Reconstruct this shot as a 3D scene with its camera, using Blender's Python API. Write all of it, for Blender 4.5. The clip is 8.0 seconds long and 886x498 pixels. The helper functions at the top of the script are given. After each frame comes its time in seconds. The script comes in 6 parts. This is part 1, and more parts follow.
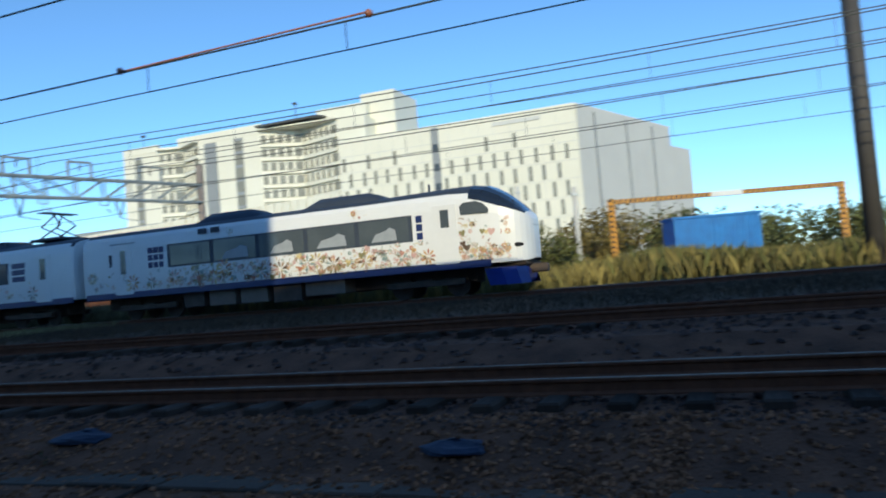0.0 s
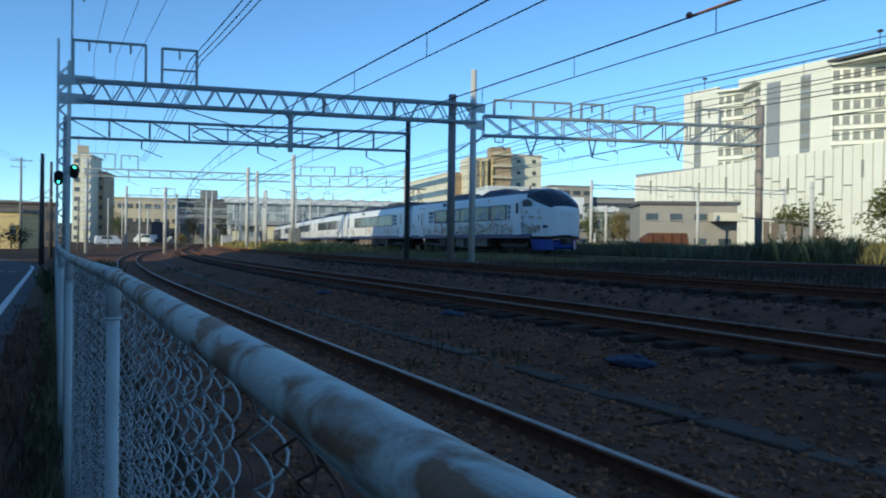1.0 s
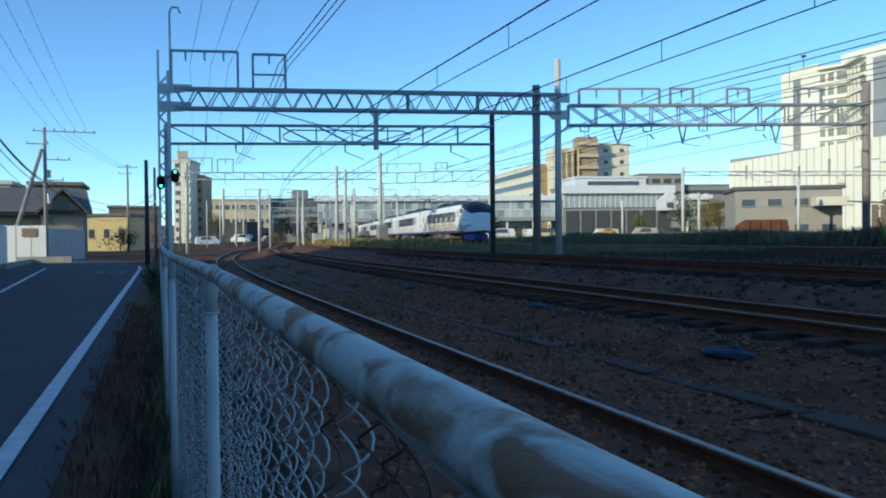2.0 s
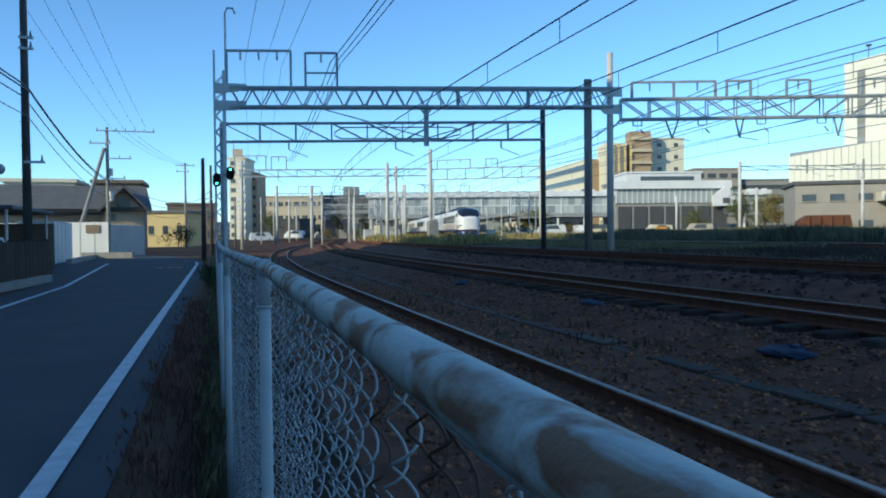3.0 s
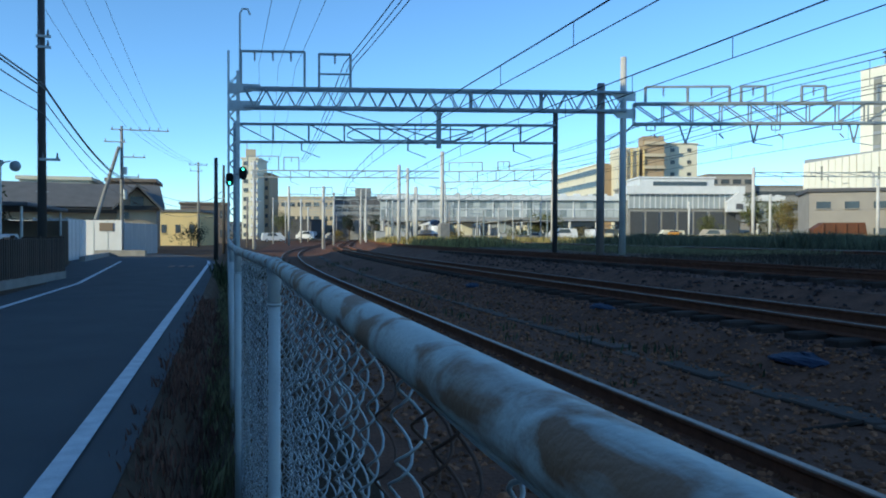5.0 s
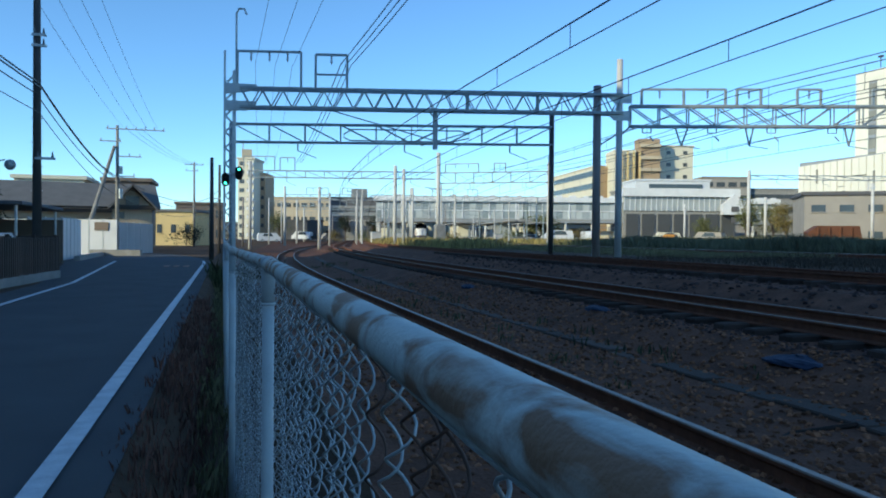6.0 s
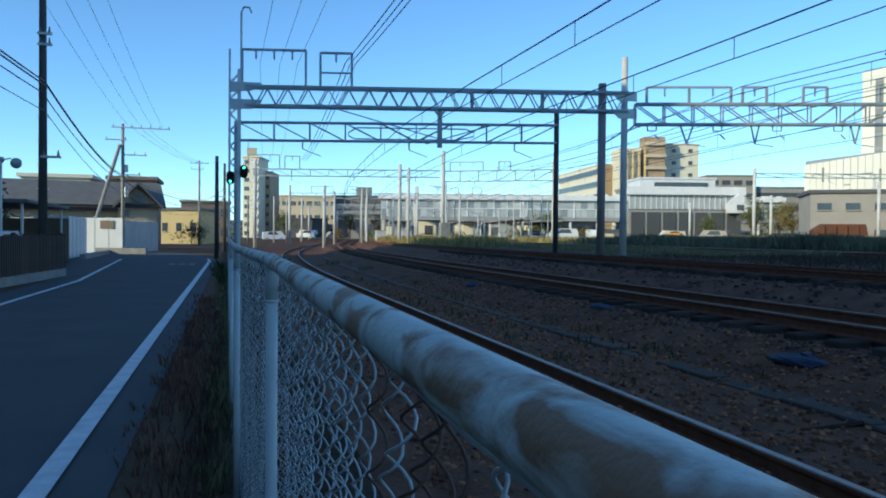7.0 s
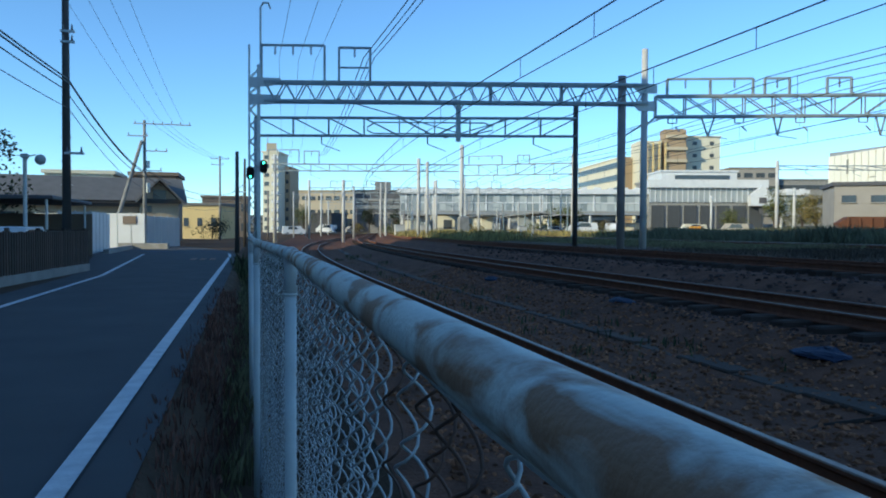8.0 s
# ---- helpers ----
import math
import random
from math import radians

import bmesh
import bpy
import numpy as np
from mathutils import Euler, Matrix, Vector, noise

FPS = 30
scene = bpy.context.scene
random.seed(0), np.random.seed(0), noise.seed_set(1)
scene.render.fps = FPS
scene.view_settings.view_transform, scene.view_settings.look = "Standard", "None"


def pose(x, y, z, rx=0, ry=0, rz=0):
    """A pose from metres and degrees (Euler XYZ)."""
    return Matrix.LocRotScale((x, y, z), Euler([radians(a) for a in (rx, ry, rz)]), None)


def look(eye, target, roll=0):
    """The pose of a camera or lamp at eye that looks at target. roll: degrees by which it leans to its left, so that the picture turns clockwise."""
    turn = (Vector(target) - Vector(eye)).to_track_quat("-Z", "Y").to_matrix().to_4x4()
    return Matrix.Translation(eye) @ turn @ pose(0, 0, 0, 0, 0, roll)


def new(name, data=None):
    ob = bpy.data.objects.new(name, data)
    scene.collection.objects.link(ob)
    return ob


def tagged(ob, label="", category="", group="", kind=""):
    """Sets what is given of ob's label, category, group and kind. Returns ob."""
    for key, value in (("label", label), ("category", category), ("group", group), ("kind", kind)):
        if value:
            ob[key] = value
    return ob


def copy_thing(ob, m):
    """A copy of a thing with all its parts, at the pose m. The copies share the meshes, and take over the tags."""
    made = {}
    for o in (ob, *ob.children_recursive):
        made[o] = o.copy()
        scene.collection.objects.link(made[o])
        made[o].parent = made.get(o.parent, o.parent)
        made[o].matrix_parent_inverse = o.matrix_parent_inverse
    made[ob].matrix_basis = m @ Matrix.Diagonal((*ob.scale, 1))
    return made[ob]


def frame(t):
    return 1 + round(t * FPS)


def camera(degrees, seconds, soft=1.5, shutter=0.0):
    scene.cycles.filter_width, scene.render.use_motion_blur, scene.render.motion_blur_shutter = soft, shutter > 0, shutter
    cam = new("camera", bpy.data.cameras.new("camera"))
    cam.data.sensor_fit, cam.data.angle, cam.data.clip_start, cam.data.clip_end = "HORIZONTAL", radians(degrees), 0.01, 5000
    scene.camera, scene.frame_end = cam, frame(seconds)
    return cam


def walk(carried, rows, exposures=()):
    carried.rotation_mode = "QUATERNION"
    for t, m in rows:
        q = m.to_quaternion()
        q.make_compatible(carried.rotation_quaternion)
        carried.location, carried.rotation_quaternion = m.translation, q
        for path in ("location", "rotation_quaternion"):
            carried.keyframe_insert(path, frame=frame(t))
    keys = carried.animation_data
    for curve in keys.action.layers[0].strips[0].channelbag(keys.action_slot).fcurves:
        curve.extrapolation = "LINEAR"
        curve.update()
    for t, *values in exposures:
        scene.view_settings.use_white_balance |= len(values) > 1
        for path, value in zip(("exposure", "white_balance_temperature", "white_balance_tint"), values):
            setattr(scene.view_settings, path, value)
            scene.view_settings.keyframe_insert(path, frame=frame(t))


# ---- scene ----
cam = camera(62.2, 8.0, soft=1.9, shutter=0.14)
# seconds, yaw, pitch, lean of the camera, held over the fence by somebody who turns round
PATH = [(0, -68.68, 2.60, -4.67), (0.1, -63.10, 2.04, -3.53), (0.2, -57.86, 1.56, -2.32), (0.3, -52.60, 1.02, -1.68),
        (0.4, -47.79, 0.33, -0.82), (0.5, -43.31, 0.02, -0.23), (0.6, -39.02, -0.23, -0.08), (0.7, -35.29, -0.32, -0.10),
        (0.8, -32.22, -0.36, 0.21), (1, -27.76, -0.39, 0.81), (1.5, -24.62, -0.97, 0.57), (2, -21.02, -0.89, -0.55),
        (3.5, -16.58, -1.26, -0.19), (4, -16.38, -1.37, 0.14), (4.5, -16.19, -1.08, 0.17), (6, -16.56, -0.85, 0.50),
        (6.5, -16.64, -0.95, 0.70), (7, -16.19, -0.98, 0.50), (7.5, -15.51, -1.25, 0.41), (8, -14.71, -1.44, 0.30)]
# seconds, sideways and upward drift of the hand that holds it
DRIFT = [(0, 0.040, 0.012), (0.5, 0.011, 0.016), (1, -0.015, 0.020), (2, -0.005, 0.010), (4.5, 0.0, 0.0), (8, 0.020, -0.017)]


def drift(t):
    for (a, xa, za), (b, xb, zb) in zip(DRIFT, DRIFT[1:]):
        if t <= b:
            k = (t - a) / (b - a)
            return xa + (xb - xa) * k, za + (zb - za) * k


walk(cam, [(t, pose(drift(t)[0], 0, 1.45 + drift(t)[1], 90 + p, -r, y)) for t, y, p, r in PATH], exposures=[(0, 0.68, 6450, -2), (0.6, 0.63, 6400, -3), (2.0, 0.81, 6380, -4), (8, 0.89, 6400, -4)])

# ---- sky and sun: low late sun from behind the camera ----
SUN_EL, SUN_AZ = 19.0, 22.0     # height; degrees by which its rays turn from +x towards +y
world = bpy.data.worlds.new("sky")
scene.world = world
world.use_nodes = True
sky = world.node_tree.nodes.new("ShaderNodeTexSky")
sky.sky_type, sky.sun_disc = "NISHITA", False
sky.sun_elevation, sky.sun_rotation = radians(SUN_EL), radians(270 - SUN_AZ)
sky.altitude, sky.air_density, sky.dust_density, sky.ozone_density = 1900, 0.98, 0.0, 5.4
world.node_tree.links.new(sky.outputs[0], world.node_tree.nodes["Background"].inputs[0])
world.node_tree.nodes["Background"].inputs[1].default_value = 0.14
sun_dir = Vector((math.cos(radians(SUN_AZ)) * math.cos(radians(SUN_EL)), math.sin(radians(SUN_AZ)) * math.cos(radians(SUN_EL)), -math.sin(radians(SUN_EL))))
sun_lamp = new("sun", bpy.data.lights.new("sun", "SUN"))
sun_lamp.data.energy, sun_lamp.data.angle, sun_lamp.data.color = 2.3, radians(0.5), (1.0, 0.85, 0.62)
sun_lamp.matrix_world = look((0, 0, 60), Vector((0, 0, 60)) + sun_dir)


# ---- materials ----
def mat(name, base, second=None, scale=3.0, rough=0.7, metal=0.0, bump=0.0, fine=40.0, amount=0.5, glow=0.0, per_object=0.0, stretch=(1, 1, 1)):
    """A surface whose colour wavers between two tones at a coarse and a fine scale, with a fine relief."""
    m = bpy.data.materials.new(name)
    m.use_nodes = True
    t = m.node_tree
    b = t.nodes["Principled BSDF"]
    b.inputs["Roughness"].default_value, b.inputs["Metallic"].default_value = rough, metal
    second = second or tuple(c * 0.72 for c in base)
    co = t.nodes.new("ShaderNodeTexCoord")
    mp = t.nodes.new("ShaderNodeMapping")
    mp.inputs["Scale"].default_value = stretch
    t.links.new(co.outputs["Object"], mp.inputs[0])
    big, small = t.nodes.new("ShaderNodeTexNoise"), t.nodes.new("ShaderNodeTexNoise")
    for n, s in ((big, scale), (small, fine)):
        n.inputs["Scale"].default_value, n.inputs["Detail"].default_value = s, 5.0
        t.links.new(mp.outputs[0], n.inputs["Vector"])
    add = t.nodes.new("ShaderNodeMath")
    add.operation = "MULTIPLY_ADD"
    add.inputs[1].default_value = 0.5
    t.links.new(small.outputs["Fac"], add.inputs[0])
    t.links.new(big.outputs["Fac"], add.inputs[2])
    ramp = t.nodes.new("ShaderNodeMapRange")
    ramp.inputs["From Min"].default_value, ramp.inputs["From Max"].default_value = 0.75 - 0.45 * (1 - amount) - 0.1, 0.75 + 0.45 * (1 - amount) + 0.1
    t.links.new(add.outputs[0], ramp.inputs["Value"])
    mix = t.nodes.new("ShaderNodeMix")
    mix.data_type = "RGBA"
    mix.inputs["A"].default_value, mix.inputs["B"].default_value = (*second, 1), (*base, 1)
    t.links.new(ramp.outputs[0], mix.inputs["Factor"])
    last = mix.outputs["Result"]
    if per_object:
        info, hsv = t.nodes.new("ShaderNodeObjectInfo"), t.nodes.new("ShaderNodeHueSaturation")
        mr = t.nodes.new("ShaderNodeMapRange")
        mr.inputs["To Min"].default_value, mr.inputs["To Max"].default_value = 1 - per_object, 1 + per_object
        t.links.new(info.outputs["Random"], mr.inputs["Value"])
        t.links.new(mr.outputs[0], hsv.inputs["Value"])
        t.links.new(last, hsv.inputs["Color"])
        last = hsv.outputs[0]
    t.links.new(last, b.inputs["Base Color"])
    if bump:
        bp = t.nodes.new("ShaderNodeBump")
        bp.inputs["Strength"].default_value, bp.inputs["Distance"].default_value = bump, 0.02
        t.links.new(small.outputs["Fac"], bp.inputs["Height"])
        t.links.new(bp.outputs[0], b.inputs["Normal"])
    if glow:
        b.inputs["Emission Color"].default_value, b.inputs["Emission Strength"].default_value = (*base, 1), glow
    return m


def island(m, low, high):
    """Lets the brightness of m vary from one loose piece of a mesh to the next."""
    t = m.node_tree
    b = t.nodes["Principled BSDF"]
    link = b.inputs["Base Color"].links[0]
    src = link.from_socket
    geo, mr, hsv = t.nodes.new("ShaderNodeNewGeometry"), t.nodes.new("ShaderNodeMapRange"), t.nodes.new("ShaderNodeHueSaturation")
    mr.inputs["To Min"].default_value, mr.inputs["To Max"].default_value = low, high
    t.links.new(geo.outputs["Random Per Island"], mr.inputs["Value"])
    t.links.new(mr.outputs[0], hsv.inputs["Value"])
    t.links.new(src, hsv.inputs["Color"])
    t.links.new(hsv.outputs[0], b.inputs["Base Color"])
    return m


ASPHALT = mat("asphalt", (0.115, 0.117, 0.122), (0.083, 0.085, 0.09), 0.8, 0.85, bump=0.5, fine=160)
EARTH = mat("earth", (0.125, 0.085, 0.058), (0.06, 0.042, 0.03), 1.2, 0.95, bump=0.8, fine=25)
GRIT = mat("ballast_bed", (0.2, 0.096, 0.06), (0.10, 0.052, 0.036), 2.0, 0.95, bump=1.0, fine=30, amount=0.8)
STONE = island(mat("ballast_stone", (0.31, 0.137, 0.071), (0.13, 0.064, 0.038), 4, 0.9, bump=0.3), 0.35, 1.7)
DARKSTONE = island(mat("dark_ballast", (0.115, 0.072, 0.062), (0.06, 0.04, 0.036), 4, 0.9, bump=0.3), 0.5, 1.5)
WHITE_LINE = mat("road_paint", (0.72, 0.74, 0.76), (0.45, 0.47, 0.5), 6, 0.6, fine=60, amount=0.6)
RED_LINE = mat("faded_orange_paint", (0.35, 0.14, 0.06), (0.12, 0.09, 0.08), 6, 0.7, fine=40, amount=0.8)
GALV = mat("galvanised_steel", (0.55, 0.59, 0.6), (0.4, 0.43, 0.45), 5, 0.45, 0.5, bump=0.1)
WIREM = mat("galvanised_wire", (0.55, 0.6, 0.6), (0.3, 0.31, 0.31), 9, 0.45, 0.3)
RUSTWIRE = mat("rusty_wire", (0.16, 0.08, 0.05), (0.08, 0.05, 0.04), 9, 0.8, 0.1)
GREENSTEEL = mat("grey_green_paint", (0.3, 0.36, 0.37), (0.2, 0.24, 0.25), 2, 0.55, 0.2)
DARKPOLE = mat("dark_pole_paint", (0.075, 0.07, 0.068), (0.05, 0.045, 0.042), 2, 0.7)
BROWNPOLE = mat("brown_pole_paint", (0.3, 0.26, 0.24), (0.2, 0.17, 0.16), 2, 0.65)
CONCPOLE = mat("pale_concrete", (0.62, 0.61, 0.58), (0.48, 0.47, 0.45), 1.5, 0.8, bump=0.1)
CONC = mat("grey_concrete", (0.34, 0.33, 0.31), (0.2, 0.2, 0.19), 2, 0.9, bump=0.3)
RAILTOP = mat("worn_rail_head", (0.34, 0.30, 0.27), (0.2, 0.15, 0.12), 8, 0.5, 0.6)
RAILRUST = mat("rusty_rail_web", (0.2, 0.085, 0.05), (0.10, 0.046, 0.03), 8, 0.9)
SLEEPER = mat("old_sleeper", (0.085, 0.06, 0.048), (0.04, 0.03, 0.025), 3, 0.9, per_object=0.35, stretch=(1, 8, 1))
for m_ in (ASPHALT, EARTH, GRIT, STONE, DARKSTONE, RAILRUST, SLEEPER):
    m_.node_tree.nodes["Principled BSDF"].inputs["Specular IOR Level"].default_value = 0.12
CABLE = mat("black_cable", (0.02, 0.02, 0.022), rough=0.5)
COPPER = mat("weathered_copper_wire", (0.06, 0.07, 0.075), rough=0.6, metal=0.3)
PORCELAIN = mat("brown_grey_porcelain", (0.2, 0.2, 0.21), rough=0.25)


def rusted_pipe():
    m = mat("white_paint_with_rust", (0.62, 0.65, 0.6), (0.45, 0.47, 0.43), 9, 0.6, bump=0.15, fine=120)
    t = m.node_tree
    b = t.nodes["Principled BSDF"]
    src = b.inputs["Base Color"].links[0].from_socket
    co = t.nodes.new("ShaderNodeTexCoord")
    mp = t.nodes.new("ShaderNodeMapping")
    mp.inputs["Scale"].default_value = (17, 8, 17)
    t.links.new(co.outputs["Object"], mp.inputs[0])
    n = t.nodes.new("ShaderNodeTexNoise")
    n.inputs["Scale"].default_value, n.inputs["Detail"].default_value, n.inputs["Distortion"].default_value = 1.0, 6.0, 0.6
    t.links.new(mp.outputs[0], n.inputs["Vector"])
    r = t.nodes.new("ShaderNodeMapRange")
    r.inputs["From Min"].default_value, r.inputs["From Max"].default_value = 0.48, 0.6
    t.links.new(n.outputs["Fac"], r.inputs["Value"])
    mix = t.nodes.new("ShaderNodeMix")
    mix.data_type = "RGBA"
    mix.inputs["B"].default_value = (0.26, 0.14, 0.075, 1)
    t.links.new(src, mix.inputs["A"])
    t.links.new(r.outputs[0], mix.inputs["Factor"])
    t.links.new(mix.outputs["Result"], b.inputs["Base Color"])
    return m


RUSTPIPE = rusted_pipe()
POSTPAINT = mat("dull_white_paint", (0.6, 0.64, 0.64), (0.45, 0.49, 0.5), 6, 0.55, fine=90)


# ---- mesh tools ----
class Geo:
    """Collects plain shapes and makes one mesh of them."""

    def __init__(self):
        self.v, self.f = [], []

    def add(self, verts, faces):
        n = len(self.v)
        self.v += [tuple(p) for p in verts]
        self.f += [tuple(i + n for i in f) for f in faces]
        return self

    def box(self, c, s, m=None, chamfer=0.0):
        hx, hy, hz = s[0] / 2, s[1] / 2, s[2] / 2
        if chamfer:
            k = min(chamfer, hx * 0.9, hy * 0.9, hz * 0.9)
            ring = lambda ax, ay, z: [(-ax, -ay, z), (ax, -ay, z), (ax, ay, z), (-ax, ay, z)]
            vs = ring(hx - k, hy - k, -hz) + ring(hx, hy, -hz + k) + ring(hx, hy, hz - k) + ring(hx - k, hy - k, hz)
            fs = [(3, 2, 1, 0), (12, 13, 14, 15)]
            for a in (0, 4, 8):
                fs += [(a + i, a + (i + 1) % 4, a + 4 + (i + 1) % 4, a + 4 + i) for i in range(4)]
        else:
            vs = [(-hx, -hy, -hz), (hx, -hy, -hz), (hx, hy, -hz), (-hx, hy, -hz), (-hx, -hy, hz), (hx, -hy, hz), (hx, hy, hz), (-hx, hy, hz)]
            fs = [(3, 2, 1, 0), (4, 5, 6, 7), (0, 1, 5, 4), (1, 2, 6, 5), (2, 3, 7, 6), (3, 0, 4, 7)]
        vs = [Vector(p) for p in vs]
        if m:
            vs = [m @ p for p in vs]
        c = Vector(c)
        return self.add([p + c for p in vs], fs)

    def beam(self, p, q, w, h=None):
        """A square bar from p to q."""
        p, q = Vector(p), Vector(q)
        d = q - p
        if d.length < 1e-6:
            return self
        up = Vector((0, 0, 1)) if abs(d.normalized().z) < 0.98 else Vector((0, 1, 0))
        a = d.cross(up).normalized() * w / 2
        b = a.cross(d).normalized() * (h or w) / 2
        vs = [p - a - b, p + a - b, p + a + b, p - a + b, q - a - b, q + a - b, q + a + b, q - a + b]
        return self.add(vs, [(3, 2, 1, 0), (4, 5, 6, 7), (0, 1, 5, 4), (1, 2, 6, 5), (2, 3, 7, 6), (3, 0, 4, 7)])

    def tube(self, pts, r, n=8, r2=None, cap=True):
        """A round bar along points, tapering from r to r2."""
        pts = [Vector(p) for p in pts]
        r2 = r if r2 is None else r2
        rings = []
        for i, p in enumerate(pts):
            d = (pts[min(i + 1, len(pts) - 1)] - pts[max(i - 1, 0)]).normalized()
            up = Vector((0, 0, 1)) if abs(d.z) < 0.9 else Vector((0, 1, 0))
            a = d.cross(up).normalized()
            b = a.cross(d)
            k = r + (r2 - r) * i / max(1, len(pts) - 1)
            rings.append([p + (a * math.cos(u) + b * math.sin(u)) * k for u in (2 * math.pi * j / n for j in range(n))])
        vs = [p for ring in rings for p in ring]
        fs = [(i * n + j, i * n + (j + 1) % n, (i + 1) * n + (j + 1) % n, (i + 1) * n + j) for i in range(len(pts) - 1) for j in range(n)]
        if cap:
            fs += [tuple(range(n - 1, -1, -1)), tuple(range((len(pts) - 1) * n, len(pts) * n))]
        return self.add(vs, fs)

    def strip(self, rows):
        """A sheet through rows of points, all of one length."""
        n = len(rows[0])
        return self.add([p for r in rows for p in r], [(i * n + j, i * n + j + 1, (i + 1) * n + j + 1, (i + 1) * n + j) for i in range(len(rows) - 1) for j in range(n - 1)])

    def prism(self, outline, depth_vec):
        """A flat outline pushed along a vector."""
        n, d = len(outline), Vector(depth_vec)
        o = [Vector(p) for p in outline]
        return self.add(o + [p + d for p in o], [tuple(range(n - 1, -1, -1)), tuple(range(n, 2 * n))] + [(i, (i + 1) % n, n + (i + 1) % n, n + i) for i in range(n)])

    def ball(self, c, r, n=8, squash=1.0):
        c = Vector(c)
        rows = [[c + Vector((r * math.cos(u) * math.sin(w), r * math.sin(u) * math.sin(w), r * squash * math.cos(w))) for u in (2 * math.pi * j / n for j in range(n + 1))] for w in (math.pi * i / (n // 2 + 1) for i in range(n // 2 + 2))]
        return self.strip(rows)

    def mesh(self, name, material, smooth=False):
        me = bpy.data.meshes.new(name)
        me.from_pydata(self.v, [], self.f)
        me.materials.append(material)
        if smooth:
            me.polygons.foreach_set("use_smooth", [True] * len(me.polygons))
        me.update()
        return me


def part(name, geo, material, parent, label="", smooth=False):
    """One mesh object under a thing or a part."""
    ob = new(name, geo.mesh(name, material, smooth))
    ob.parent = parent
    if label:
        tagged(ob, label)
    return ob


def thing(name, label, category, group="", at=None, kind=""):
    ob = new(name)
    if at is not None:
        ob.matrix_world = at
    return tagged(ob, label, category, group, kind)


def solid(name, geo, material, label, category, group="", kind="", smooth=False):
    return tagged(new(name, geo.mesh(name, material, smooth)), label, category, group, kind)


# ---- the lie of the land ----
def bend(y):
    """How far the railway has swung to +x by y."""
    if y < 20:
        return 0.0
    return 0.00125 * (y - 20) ** 2 if y < 96 else 0.00125 * 76 ** 2 + 0.175 * (y - 96)


PROFILE = [(-400, 0.0), (-9, 0.0), (-7.5, 0.0), (-0.62, -0.01), (-0.45, -0.12), (-0.22, -0.6), (0.3, -0.72), (0.9, -0.12), (1.5, -0.08), (4.3, -0.08), (5.2, 0.0), (6.0, 0.24), (8.9, 0.26),
           (9.8, 0.56), (12.8, 0.62), (13.8, 0.6), (17, 0.72), (22.5, 0.76), (26.5, 0.76), (28, 0.72), (60, 0.75), (900, 0.8), (2500, 0.8)]


def height(x):
    for (a, za), (b, zb) in zip(PROFILE, PROFILE[1:]):
        if x <= b:
            return za + (zb - za) * (x - a) / (b - a)
    return PROFILE[-1][1]


def lay(x, y, dz=0.0):
    """A point of the railway's land: x across the tracks, y along them."""
    return (x + bend(y) * min(1.0, max(0.0, x / 2.0)), y, height(x) + dz)


YS = [-600, -200, -80, -40, -20, -10, -5, 0, 5, 10, 15, 20, 25, 30, 35, 40, 45, 50, 55, 60, 65, 70, 75, 80, 85, 90, 96, 110, 130, 160, 200, 260, 400, 900, 2500]
XG = [-2500, -400, -100, -40, -20, -9, -7.5, -5, -3, -1.5, -0.62, -0.45, -0.22, 0.3, 0.9, 1.5, 4.3, 5.2, 6.0, 8.9, 9.8, 12.8, 13.8, 17, 22.5, 26.5, 28, 34, 60, 200, 900, 2500]
g = Geo().strip([[(x + (bend(y) * min(1.0, max(0.0, x / 2.0)) if y < 900 else 0), y, height(x)) for x in XG] for y in YS])
solid("ground", g, EARTH, "bare brown earth beside and under the railway", "ground", kind="structure")
g = Geo().strip([[lay(x, y, 0.012) for x in (0.9, 1.5, 2.6, 4.3, 5.2, 6.0, 7.4, 8.9, 9.8, 11.3, 12.8)] for y in YS if -90 < y < 300])
solid("ballast_bed", g, GRIT, "dark stained ballast under the tracks", "ballast", kind="structure")


def road_edge(y, x0):
    """The road runs along the fence and then swings away to -x."""
    return x0 - (0.0072 * max(0, y - 39) ** 2 if y < 70 else 0.0072 * 31 ** 2 + 0.446 * (y - 70))


RY = [-60, -20, 0] + [3 * i for i in range(1, 40)]
g = Geo().strip([[(road_edge(y, -5.2) - min(3.0, max(0, 0.15 * (y - 24))), y, 0.006), (road_edge(y, -3), y, 0.022), (road_edge(y, -0.62), y, 0.006)] for y in RY])
solid("road", g, ASPHALT, "narrow grey asphalt road in shade beside the railway", "road", kind="structure")
g = Geo().strip([[(road_edge(y, -1.065), y, 0.031), (road_edge(y, -0.925), y, 0.029)] for y in [-20, 0] + [2 * i for i in range(1, 23)]])
solid("road_line", g, WHITE_LINE, "solid white edge line painted on the asphalt", "road marking", kind="structure")
g = Geo().strip([[(x - 0.07 - max(0, y - 24) * 0.072, y, 0.028), (x + 0.07 - max(0, y - 24) * 0.072, y, 0.029)] for x, y in [(-4.3, -20)] + [(-4.3, 2.0 * i) for i in range(0, 23)]])
solid("road_line", g, WHITE_LINE, "worn white line along the far edge of the road", "road marking", kind="structure")


